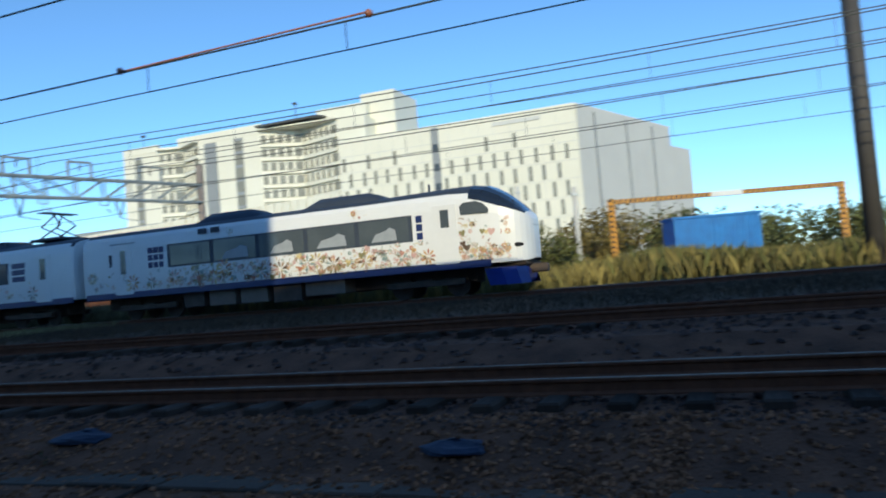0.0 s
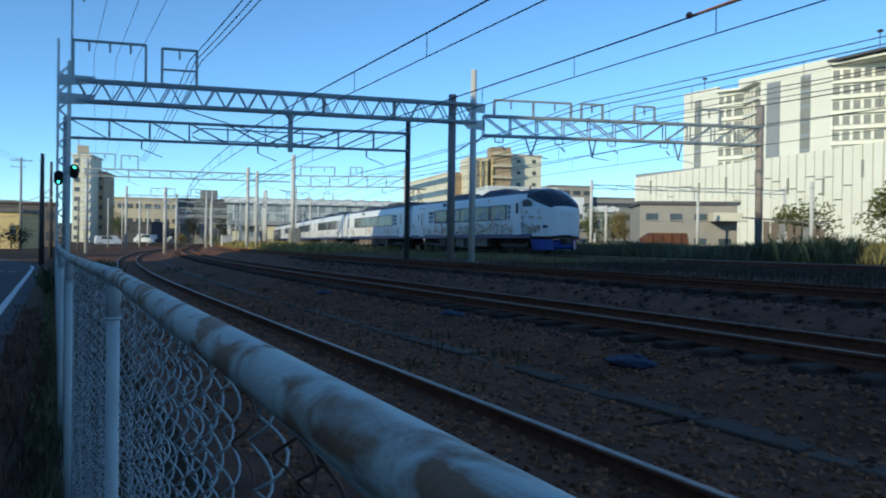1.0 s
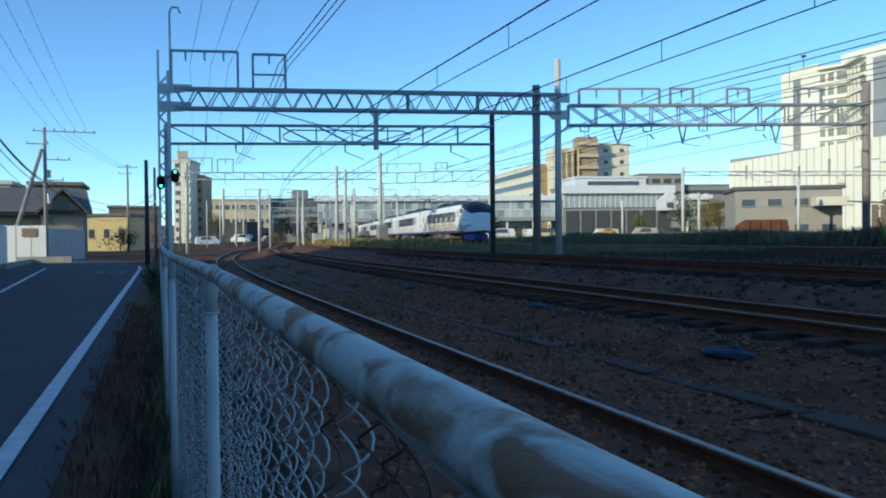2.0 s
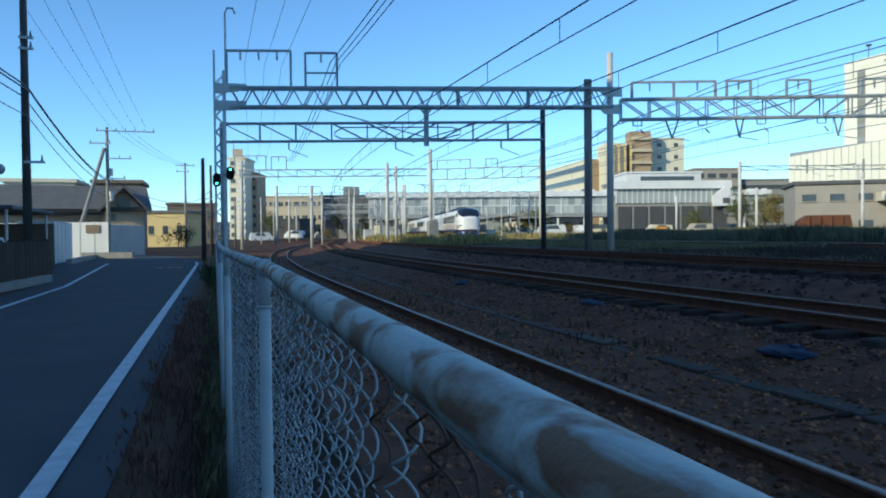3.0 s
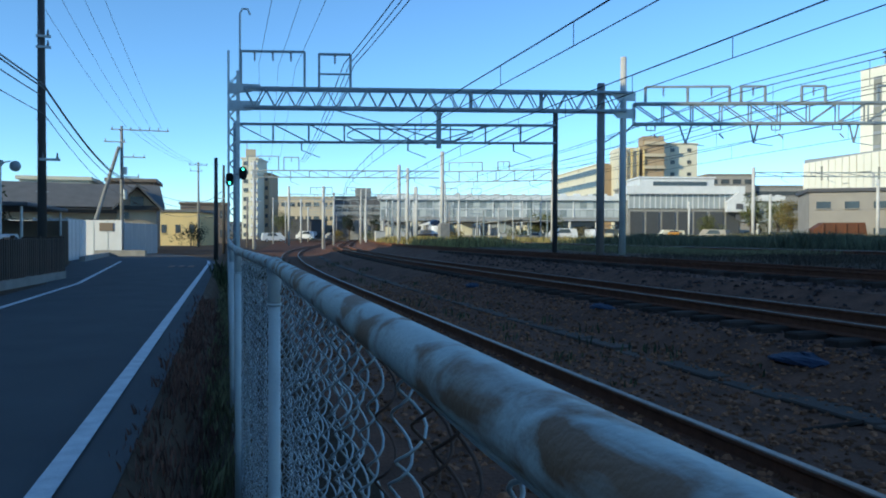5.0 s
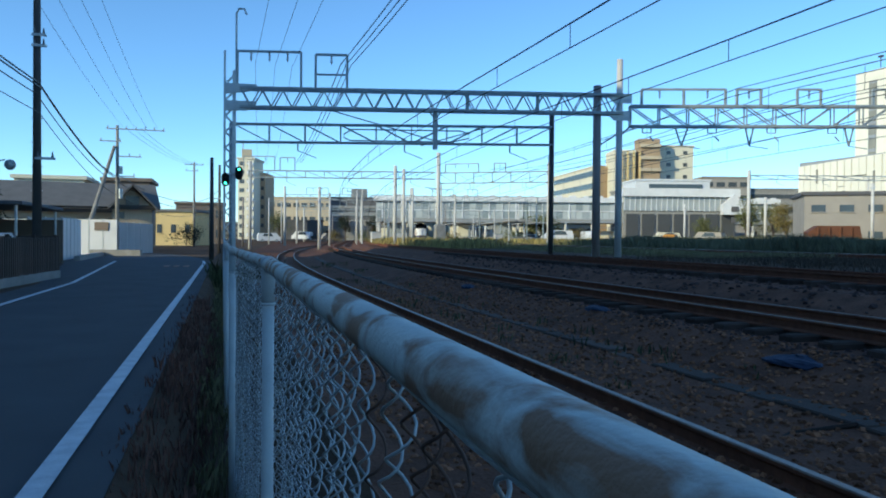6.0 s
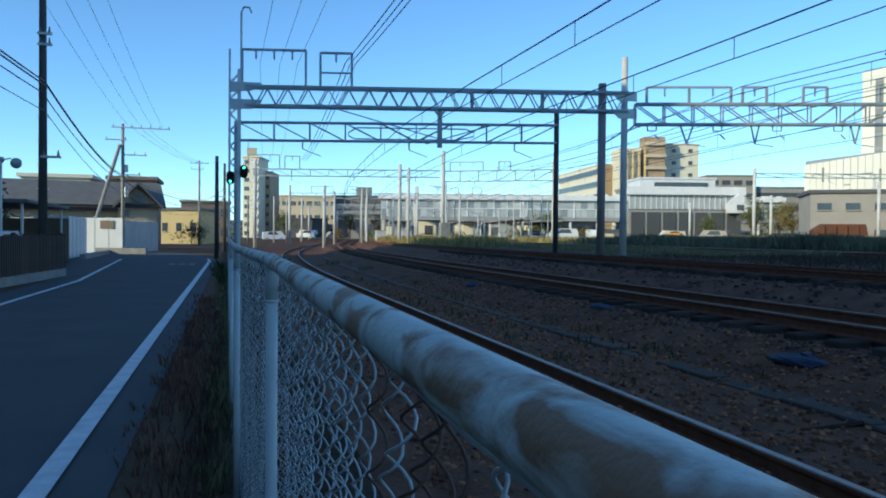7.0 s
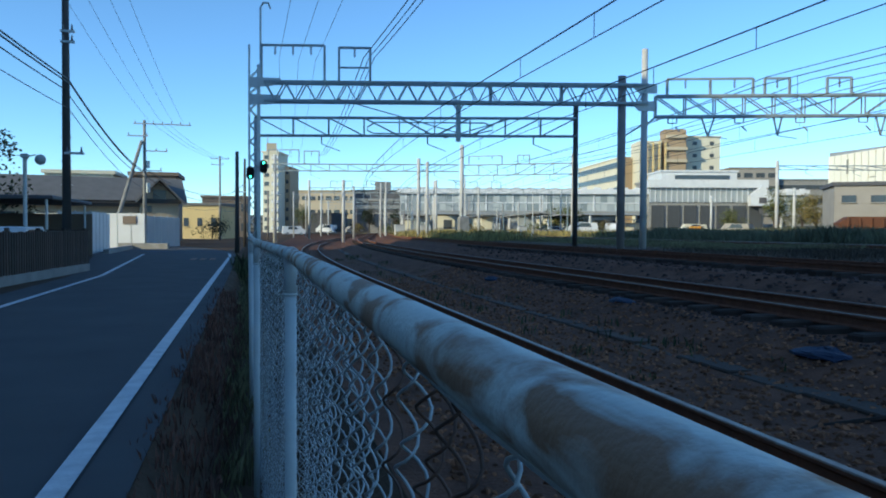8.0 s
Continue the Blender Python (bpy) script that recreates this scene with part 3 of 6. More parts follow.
def line_over(x, zc, zm, y0, y1, spans, sway=0.15):
    """A contact wire with its sagging messenger and droppers, over a track."""
    t = thing("overhead_line", "contact wire hung on droppers from a sagging messenger wire", "overhead line", "overhead lines")
    con, mes, dro = [], [], Geo()
    for i in range(81):
        y = y0 + (y1 - y0) * i / 80
        k = (y - spans[0]) / (spans[1] - spans[0])
        u = k - math.floor(k)
        sx = sway * (1 - 2 * u) * (1 if math.floor(k) % 2 else -1)
        con.append((x + bend(y) + sx, y, zc))
        mes.append((x + bend(y) + sx, y, zm - (0.3 if zm - zc > 0.8 else 0.14) * 4 * u * (1 - u)))
        if i % 2 == 0:
            if x < 15:
                part("dropper", Geo().beam(con[-1], mes[-1], 0.014), COPPER, t)
            else:
                dro.beam(con[-1], mes[-1], 0.012)
    part("contact_wire", Geo().tube(con, 0.014, 5), COPPER, t)
    part("messenger_wire", Geo().tube(mes, 0.02, 5), COPPER, t)
    if dro.v:
        tagged(part("dropper_set", dro, COPPER, t), kind="stuff")


for x, zc, zm in ((7.42, 5.72, 6.4), (11.6, 5.75, 6.4), (20.5, 6.5, 7.5), (24.4, 6.2, 7.2), (28.6, 6.2, 7.2)):
    line_over(x, zc, zm, -30, 150, (31 if x < 15 else 26, 70))
ORANGE = mat("orange_marker_sleeve", (0.42, 0.16, 0.10), (0.3, 0.12, 0.08), rough=0.45)
sleeve = thing("wire_marker", "orange insulating sleeve with round end stops on the wire", "wire marker")
part("sleeve", Geo().tube([(11.6, 5.5, 6.33), (11.6, 11.2, 6.28)], 0.02, 8), ORANGE, sleeve)
for y in (5.5, 11.2):
    part("end_stop", Geo().ball((11.6, y, 6.3), 0.075, 10), ORANGE, sleeve, smooth=True)


def feeder(p, q, sag, r, m, label):
    p, q = Vector(p), Vector(q)
    return wire([p + (q - p) * i / 16 - Vector((0, 0, sag * 4 * (i / 16) * (1 - i / 16))) for i in range(17)], r, m, label)


for x, z, r in ((1.2, 8.35, 0.008), (2.0, 8.35, 0.008), (2.7, 8.35, 0.008), (4.75, 8.6, 0.02), (4.98, 8.6, 0.018), (5.2, 8.6, 0.018)):
    feeder((x, -12, z + 0.4), (x, 31.6, z + 0.25), 0.5, r, COPPER, "thin feeder wire high over the near track")
    feeder((x, 31.6, z + 0.25), (x + 1.8, 72, z), 0.5, r, COPPER, "thin feeder wire high over the near track")
for x, z in ((20.5, 7.8), (22.6, 7.8), (24.4, 7.85), (26.3, 7.85)):
    feeder((x, -40, z), (x, 26, z), 0.5, 0.018, COPPER, "feeder wire above the express tracks")
    feeder((x, 26, z), (x + 3, 64, z), 0.5, 0.018, COPPER, "feeder wire above the express tracks")


# ---- the express train ----
TW = mat("white_train_paint", (0.80, 0.81, 0.82), (0.74, 0.75, 0.77), 1.0, 0.28, fine=6)
TB = mat("blue_train_band", (0.02, 0.04, 0.16), (0.015, 0.03, 0.11), 2, 0.35)
TROOF = mat("dark_blue_grey_roof", (0.045, 0.06, 0.09), (0.03, 0.04, 0.06), 2, 0.6)
TGLASS = mat("dark_train_glass", (0.11, 0.13, 0.145), (0.065, 0.08, 0.095), 0.7, 0.06)
TSCREEN = mat("dark_windscreen_glass", (0.02, 0.03, 0.05), (0.014, 0.02, 0.035), 1, 0.05)
TUNDER = mat("dusty_underframe", (0.12, 0.09, 0.075), (0.055, 0.042, 0.036), 3, 0.85)
TBOX = mat("grey_brown_equipment_box", (0.24, 0.19, 0.155), (0.14, 0.11, 0.09), 2, 0.8)
TSKIRT = mat("bright_blue_skirt", (0.012, 0.045, 0.33), (0.01, 0.03, 0.2), 2, 0.4)
TGREY = mat("pale_grey_detail", (0.4, 0.43, 0.47), rough=0.4)
DECALS = [mat("decal_" + n, c, rough=0.35) for n, c in (("orange", (0.7, 0.42, 0.2)), ("red", (0.52, 0.2, 0.14)), ("yellow", (0.74, 0.6, 0.3)), ("brown", (0.4, 0.27, 0.17)), ("dark_brown", (0.13, 0.085, 0.06)), ("pink", (0.7, 0.45, 0.42)), ("grey_teal", (0.3, 0.4, 0.4)), ("olive", (0.3, 0.27, 0.13)))]


def ring(x, hw, z0, zs, zt):
    """A car's cross-section at x: upright sides, rounded shoulder and roof."""
    side = [(-1.0, 0.0), (-1.02, 0.25), (-1.02, 0.55), (-1.0, 0.85), (-0.965, 1.0)]
    pts = [(x, s * hw, z0 + (zs - z0) * u) for s, u in side]
    for a in (20, 40, 62, 90, 118, 140, 160):
        pts.append((x, -hw * 0.965 * math.cos(radians(a)), zs + (zt - zs) * math.sin(radians(a))))
    return pts + [(x, -s * hw, z0 + (zs - z0) * u) for s, u in reversed(side)]


def half_width(x):
    """Half the end car's width at x, narrowing towards the nose."""
    steps = ((7.8, 1.45), (8.5, 1.43), (8.9, 1.40), (9.2, 1.36), (9.5, 1.31), (9.75, 1.25), (9.97, 1.16), (10.13, 1.04), (10.25, 0.86), (10.34, 0.6))
    for (a, wa), (b, wb) in zip(steps, steps[1:]):
        if a <= x <= b:
            return wa + (wb - wa) * (x - a) / (b - a)
    return 1.45 if x < 8 else 0.58


def flowers(side, x0, x1, z0, z1, n, seed, big=0):
    """Scattered flowers, hearts and thin curling leaves for a car's side, by colour."""
    rng = random.Random(seed)
    geos = [Geo() for _ in DECALS]

    def put(k, flat, i):
        pts = [(px, side * (half_width(px) * 1.02 + 0.008 + 0.0005 * (i % 7)), pz) for px, pz in flat]
        geos[k].add(pts, [tuple(range(len(pts))) if side < 0 else tuple(reversed(range(len(pts))))])

    for i in range(n):
        x, z = rng.uniform(x0, x1), z0 + (z1 - z0) * rng.random() ** 1.15
        k, sort = rng.randrange(len(DECALS)), rng.random()
        if i < big:
            x, r, petals, wide = x0 + (x1 - x0) * (i + rng.random()) / big, rng.uniform(0.26, 0.4), rng.choice((8, 9, 10)), 0.13
            z = min(max(z, z0 + r * 0.7), z1 - r * 0.5)
        elif sort < 0.45:
            r, a = rng.uniform(0.05, 0.13), rng.uniform(0, 6.28)
            for j in range(3):
                b = a + 0.55 * j
                ox, oz = x + r * math.cos(b), z + r * math.sin(b)
                dx, dz = -math.sin(b) * r * 0.33, math.cos(b) * r * 0.33
                nx, nz = math.cos(b) * r * 0.16, math.sin(b) * r * 0.16
                put(k, [(ox - dx, oz - dz), (ox + nx, oz + nz), (ox + dx, oz + dz), (ox - nx, oz - nz)], i)
            continue
        elif sort < 0.53:
            r, a = rng.uniform(0.07, 0.15), rng.uniform(-0.5, 0.5)
            heart = [(0, -1), (0.75, -0.1), (0.85, 0.4), (0.5, 0.72), (0.12, 0.55), (0, 0.3), (-0.12, 0.55), (-0.5, 0.72), (-0.85, 0.4), (-0.75, -0.1)]
            put(k, [(x + r * (u * math.cos(a) - v * math.sin(a)), z + r * (u * math.sin(a) + v * math.cos(a))) for u, v in heart], i)
            continue
        else:
            r, petals, wide = rng.choice((0.05, 0.06, 0.08, 0.11)), rng.choice((5, 6, 8)), rng.choice((0.14, 0.22, 0.32))
        turn = rng.uniform(0, 1)
        for j in range(petals):
            a = 2 * math.pi * (j + turn) / petals
            dx, dz = math.cos(a), math.sin(a)
            put(k if j % 2 or r < 0.1 else (k + 1 + j // 3) % len(DECALS), [(x + dx * r * 0.16, z + dz * r * 0.16), (x + dx * r * 0.65 - dz * r * wide, z + dz * r * 0.65 + dx * r * wide), (x + dx * r, z + dz * r), (x + dx * r * 0.65 + dz * r * wide, z + dz * r * 0.65 - dx * r * wide)], i)
    return geos


def win(body, x, z, w, h, side, name="window", m=None, frame_=False, label=""):
    y = side * (1.45 * 1.02 + 0.004)
    return part(name, Geo().box((x, y - side * 0.012, z), (w, 0.03, h), chamfer=0.012), m or TGLASS, body, label)


def running_gear(car, xs, x0, x1, seed):
    rng = random.Random(seed)
    for bx in xs:
        bogie = part("bogie", Geo().box((bx, -0.98, 0.5), (2.9, 0.12, 0.22), chamfer=0.03).box((bx, 0.98, 0.5), (2.9, 0.12, 0.22), chamfer=0.03).box((bx, 0, 0.55), (0.5, 2.0, 0.25)), TUNDER, car, "dusty dark bogie frame")
        for dx in (-1.05, 1.05):
            g = Geo()
            for s in (-0.56, 0.56):
                g.tube([(bx + dx, s - 0.06, 0.43), (bx + dx, s + 0.06, 0.43)], 0.43, 20)
            g.tube([(bx + dx, -0.9, 0.43), (bx + dx, 0.9, 0.43)], 0.07, 8)
            part("wheelset", g, TUNDER, bogie, "steel wheels on an axle")
    x = x0
    while x < x1 - 0.8:
        w = rng.uniform(0.8, 1.9)
        if x + w > x1:
            break
        h = rng.uniform(0.5, 0.72)
        part("equipment_box", Geo().box((x + w / 2, 0, 0.95 - h / 2), (w - 0.12, 2.5, h), chamfer=0.03), rng.choice((TBOX, TUNDER)), car)
        x += w + rng.uniform(0.0, 0.15)


def side_text(body, x, z, w, side):
    g = Geo()
    y = side * (1.45 * 1.02 + 0.005)
    for i in range(2):
        g.box((x + i * w * 0.6, y, z), (w * 0.42, 0.008, 0.2), chamfer=0.003)
    part("lettering_panel", g, TROOF, body, "small dark sign panels above the windows")


def make_car(kind, seed):
    """A coach 20.3 m long; 'end' has the cab and nose at +x."""
    car = thing("train_car", "white express train car with flower decals and a blue sill", "train car", "express train")
    L = 10.0
    back = -8.45 if kind == "end" else -L
    stations = [(back, 1.42, 1.05, 3.24, 3.62), (back + 0.15, 1.45, 1.02, 3.28, 3.7)]
    if kind == "end":
        stations += [(4.6, 1.45, 1.02, 3.28, 3.7), (6.5, 1.45, 1.02, 3.28, 3.75), (7.8, 1.44, 1.02, 3.26, 3.78), (8.5, 1.43, 1.02, 3.2, 3.78), (8.9, 1.40, 1.02, 3.1, 3.72), (9.2, 1.36, 1.02, 2.98, 3.58), (9.5, 1.31, 1.02, 2.87, 3.4), (9.75, 1.25, 1.02, 2.78, 3.2), (9.97, 1.16, 1.02, 2.7, 3.0), (10.13, 1.04, 1.02, 2.63, 2.82), (10.25, 0.86, 1.04, 2.56, 2.68), (10.34, 0.6, 1.06, 2.46, 2.56), (10.39, 0.3, 1.1, 2.36, 2.44)]
    else:
        stations += [(L - 0.15, 1.45, 1.02, 3.28, 3.7), (L, 1.42, 1.05, 3.24, 3.62)]
    rings = [ring(*s) for s in stations]
    n = len(rings[0])
    skin, roof, screen, sill = Geo(), Geo(), Geo(), Geo()
    for i in range(len(rings) - 1):
        for j in range(n - 1):
            q = [rings[i][j], rings[i][j + 1], rings[i + 1][j + 1], rings[i + 1][j]]
            cx = (stations[i][0] + stations[i + 1][0]) / 2
            top = (5 if cx < 8.6 else 4) <= j <= n - (7 if cx < 8.6 else 6)
            dest = skin
            if top:
                dest = screen if kind == "end" and 8.6 < cx < 10.28 else roof
                if dest is roof and cx > 10.2:
                    dest = skin
            dest.add(q, [(0, 3, 2, 1)])
    for rg, flip in ((rings[0], False), (rings[-1], True)):
        skin.add(rg, [tuple(range(n)) if flip else tuple(range(n - 1, -1, -1))])
    body = part("body", skin, TW, car, "glossy white car body", True)
    part("roof", roof, TROOF, car, "dark blue-grey roof", True)
    part("floor_pan", Geo().box(((back + 9.3) / 2, 0, 1.0), (9.3 - back - 0.3, 2.7, 0.1)), TUNDER, car)
    if kind == "end":
        part("windscreen", screen, TSCREEN, car, "large raked dark windscreen", True)
    xe = 9.15 if kind == "end" else L - 0.1
    for s in (-1, 1):
        part("sill_band", Geo().box(((back + 0.1 + xe) / 2, s * 1.445 if kind != "end" else s * 1.44, 1.03), (xe - back - 0.1, 0.07, 0.24), chamfer=0.01), TB, car, "dark blue sill band")
        if kind == "end":
            part("cab_window", Geo().prism([(8.72 + a, s * 1.44, 2.88 + b) for a, b in ((-0.5, -0.2), (-0.52, 0.08), (-0.4, 0.2), (0.05, 0.22), (0.3, 0.12), (0.48, -0.08), (0.46, -0.2))], (0, s * 0.022, 0)), TGLASS, body, "dark rounded cab side window")
            win(body, 7.65, 2.62, 0.3, 0.62, s, "door_window", label="narrow dark door window")
            d = win(body, 7.65, 2.1, 0.86, 2.0, s * 0.9985, "cab_door", TW, label="white cab door")
            for k in range(3):
                win(body, 6.72, 2.13 + 0.29 * k, 0.22, 0.24, s, "small_window", TB)
            for k in range(5):
                w_ = win(body, -2.95 + 2.08 * k, 2.42, 1.9, 0.8, s)
                if k:
                    yb = s * 1.4865
                    part("blind", Geo().prism([(-2.95 + 2.08 * k + a * (1 if k % 2 else 0.8), yb, 2.42 + b) for a, b in ((-0.6, -0.34), (0.62, -0.34), (0.56, 0.02), (0.3, 0.12), (0.1, 0.02), (-0.4, -0.08))], (0, s * 0.003, 0)), TGREY, w_, "pale seat backs and blind showing in the window")
            part("window_band", Geo().box((1.21, s * 1.478, 2.42), (10.5, 0.012, 0.9), chamfer=0.004), TROOF, body, "dark band round the windows")
            for k in range(9):
                win(body, -4.36 - 0.27 * (k % 3), 2.13 + 0.29 * (k // 3), 0.22, 0.23, s, "small_window", TB)
            win(body, -6.3, 2.35, 0.26, 0.95, s, "door_window")
            win(body, -6.95, 2.45, 0.14, 0.5, s, "side_sign", TROOF)
            win(body, -6.3, 2.05, 0.95, 2.0, s * 0.9985, "door", TW)
            part("door_rail", Geo().box((-6.3, s * 1.482, 3.1), (1.3, 0.012, 0.05)), TGREY, body)
            side_text(body, -2.3, 3.22, 1.0, s)
            fl = flowers(s, -4.2, 7.0, 1.2, 1.92, 560, seed, 12)
            extra = (flowers(s, 8.1, 9.8, 1.2, 2.5, 70, seed + 1), flowers(s, 8.1, 9.8, 1.2, 1.6, 80, seed + 2), flowers(s, -8.0, -4.4, 1.25, 1.95, 40, seed + 3, 3), flowers(s, 4.2, 4.7, 3.0, 3.25, 7, seed + 4), flowers(s, -1.2, -0.9, 2.98, 3.2, 5, seed + 5))
            for f2 in extra:
                for a, b in zip(fl, f2):
                    a.add(b.v, b.f)
        else:
            for k in range(6):
                win(body, -5.0 + 2.0 * k, 2.42, 1.85, 0.82, s)
            part("window_band", Geo().box((0, s * 1.478, 2.42), (12.1, 0.012, 0.92), chamfer=0.004), TROOF, body, "dark band round the windows")
            for x in (-8.2, 8.2):
                win(body, x, 2.45, 0.34, 0.9, s, "door_window")
                win(body, x, 2.05, 0.95, 2.0, s * 0.9985, "door", TW)
            for k in range(3):
                win(body, 6.7, 2.13 + 0.29 * k, 0.8, 0.23, s, "small_window", TB)
            side_text(body, -3, 3.22, 0.8, s)
            fl = flowers(s, -9.4, 9.4, 1.22, 1.9, 150, seed, 7)
        for gd, m in zip(fl, DECALS):
            if gd.v:
                tagged(part("flower_decal", gd, m, body), kind="stuff")
    part("underframe", Geo().box(((back + 8.6) / 2, 0, 0.7), (8.6 - back - 0.6, 0.9, 0.56), chamfer=0.04), TUNDER, car, "dusty underframe")
    running_gear(car, (-5.6, 6.6) if kind == "end" else (-7.0, 6.6), -3.6 if kind == "end" else -4.9, 4.7, seed)
    pods = ((-3.0, -0.4), (2.0, 4.8)) if kind == "end" else ((-5.5, -2.5), (2.0, 5.0))
    for a, b in pods:
        g = Geo().strip([[(x, -w, z0), (x, -w * 0.9, zt * 0.5 + z0 * 0.5 + 0.06), (x, -w * 0.5, zt), (x, w * 0.5, zt), (x, w * 0.9, zt * 0.5 + z0 * 0.5 + 0.06), (x, w, z0)] for x, w, z0, zt in ((a - 0.25, 0.85, 3.5, 3.62), (a, 0.9, 3.4, 3.82), (a + 0.4, 0.92, 3.4, 3.97), (b - 0.4, 0.92, 3.4, 3.97), (b, 0.9, 3.4, 3.82), (b + 0.25, 0.85, 3.5, 3.62))])
        part("air_conditioning_pod", g, TROOF, car, "rounded dark equipment pod on the roof", True)
    part("aerial", Geo().box((6.6, 0, 3.9), (0.06, 0.06, 0.3)) if kind == "end" else Geo().box((0, 0, 3.8), (0.8, 0.5, 0.25), chamfer=0.05), TROOF, car)
    if kind == "end":
        part("nose_skirt", Geo().strip([[(x, -w, 0.86), (x + 0.15, -w * 0.95, 0.28), (x + 0.15, w * 0.95, 0.28), (x, w, 0.86)] for x, w in ((8.85, 1.3), (9.4, 1.24), (9.85, 1.02), (10.1, 0.65))]).box((9.95, 0, 0.58), (0.4, 1.1, 0.5), chamfer=0.1), TSKIRT, car, "bright blue snow skirt under the nose")
        part("coupler", Geo().box((10.35, 0, 0.75), (0.7, 0.3, 0.3), chamfer=0.05).box((9.75, 0, 0.95), (0.9, 1.9, 0.16), chamfer=0.04), TUNDER, car, "dark coupler below the nose")
        for s in (-1, 1):
            part("headlight", Geo().box((10.03, s * 1.1, 1.55), (0.3, 0.16, 0.14), Matrix.Rotation(s * -1.0, 3, "Z"), chamfer=0.04), DARKBOX, car, "dark slit of the tail light")
        part("front_line", Geo().box((10.34, 0, 2.2), (0.1, 0.8, 0.03)), TGREY, car)
    else:
        part("gangway", Geo().box((L + 0.15, 0, 2.2), (0.36, 1.1, 2.2)), TUNDER, car, "dark gangway bellows")
    if kind == "power":
        pan = part("pantograph", Geo().box((7.5, 0, 3.8), (1.8, 1.5, 0.12), chamfer=0.02), TROOF, car, "raised diamond-frame pantograph")
        for y in (-0.4, 0.4):
            part("lower_arm", Geo().beam((6.7, y, 3.85), (8.1, y, 4.4), 0.05), TROOF, pan)
            part("lower_arm", Geo().beam((8.3, y, 3.85), (6.9, y, 4.4), 0.05), TROOF, pan)
            part("upper_arm", Geo().beam((6.9, y, 4.4), (7.6, y * 0.4, 4.95), 0.05), TROOF, pan)
            part("upper_arm", Geo().beam((8.1, y, 4.4), (7.4, y * 0.4, 4.95), 0.05), TROOF, pan)
        part("pan_head", Geo().beam((7.35, -0.9, 4.97), (7.35, 0.9, 4.97), 0.06).beam((7.65, -0.9, 4.97), (7.65, 0.9, 4.97), 0.06), TROOF, pan)
        part("roof_equipment", Geo().box((3.6, 0, 3.8), (2.6, 1.4, 0.3), chamfer=0.05), TROOF, car)
    return car


cars = [make_car("end", 3), make_car("power", 5), make_car("mid", 8)]
cars.append(copy_thing(cars[2], Matrix()))
cars.append(copy_thing(cars[1], Matrix()))
cars.append(copy_thing(cars[0], Matrix()))
NOSE0, SPEED = 6.05, 26.3     # y of the rear nose at the start, metres a second


def on_track(s):
    """The point of the express track s metres along it, and the way it heads."""
    y = s if s < 20 else None
    if y is None:
        y, left = 20.0, s - 20.0
        while left > 0:
            step = min(0.5, left)
            slope = (bend(y + 0.01) - bend(y)) / 0.01
            y += step / math.hypot(1, slope)
            left -= step
    return Vector((24.4 + bend(y), y, 0.95))


def car_pose(i, t):
    """The pose of car i, counted from the rear, at t seconds."""
    mid_s = NOSE0 + SPEED * t + 10.3 + 20.45 * i - (1.55 if i else 0) - (1.55 if i == 5 else 0)
    a, b = on_track(mid_s - 7), on_track(mid_s + 7)
    c, d = (a + b) / 2, b - a
    yaw = math.degrees(math.atan2(d.y, d.x))
    flip = i < 5
    return pose(c.x, c.y, c.z, 0, 0, yaw + (180 if flip else 0))


def motions():
    times = [0.5 * k for k in range(17)]
    for i, car in enumerate(cars):
        walk(car, [(t, car_pose(i, t)) for t in times])


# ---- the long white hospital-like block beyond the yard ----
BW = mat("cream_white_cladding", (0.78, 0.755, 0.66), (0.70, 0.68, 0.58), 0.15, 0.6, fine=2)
# greyer tone for joints and lettering, and for ends that catch less sun
BW2 = mat("grey_joints_and_shaded_ends", (0.62, 0.62, 0.60), (0.55, 0.55, 0.54), 0.15, 0.7, fine=2)
BGLASS = mat("grey_window_glass", (0.09, 0.105, 0.115), (0.06, 0.07, 0.08), 0.5, 0.15)
BDARK = mat("dark_roof_canopy", (0.07, 0.075, 0.08), rough=0.6)
BWIN = mat("olive_grey_window_glass", (0.3, 0.29, 0.24), (0.2, 0.2, 0.17), 0.5, 0.15)
BGREY = mat("grey_facade_strip", (0.3, 0.32, 0.34), rough=0.5)
big = thing("hospital_building", "long cream-white modern building with scattered tall narrow windows", "building")


def block(parent, name, x0, x1, y0, y1, z1, m=BW, label="", z0=0.8):
    return part(name, Geo().box(((x0 + x1) / 2, (y0 + y1) / 2, (z0 + z1) / 2), (x1 - x0, y1 - y0, z1 - z0)), m, parent, label)


east = part("east_wing", Geo().prism([(130, 71, 0.8), (130, 23, 0.8), (168, 9.5, 0.8), (168, 71, 0.8)], (0, 0, 30.7)), BW, big, "wing with rows of narrow staggered windows")
# panel joints and staggered windows, storey by storey
rng = random.Random(11)
joints = Geo()
for k in range(9):
    z = 1.6 + k * 3.3
    joints.box((129.97, 47, z), (0.1, 47.8, 0.10))
    for j in range(17):
        if rng.random() < (0.93 if k < 7 else 0.35) and k < 8:
            y = 25.2 + j * 2.7 + (1.3 if k % 2 else 0) + rng.uniform(-0.25, 0.25)
            if 48.8 < y < 51.2 or y > 70:
                continue
            part("window", Geo().box((129.97, y, z + 1.65), (0.16, 0.62, 2.7), chamfer=0.03), BWIN, east)
    for j in range(17):
        joints.box((129.97, 23.5 + j * 2.95, z + 1.65), (0.07, 0.05, 3.2))
part("panel_joint", joints, BW2, east)
part("grey_strip", Geo().box((129.95, 50, 16), (0.2, 1.5, 30)), BGREY, east, "grey vertical glazing strip")
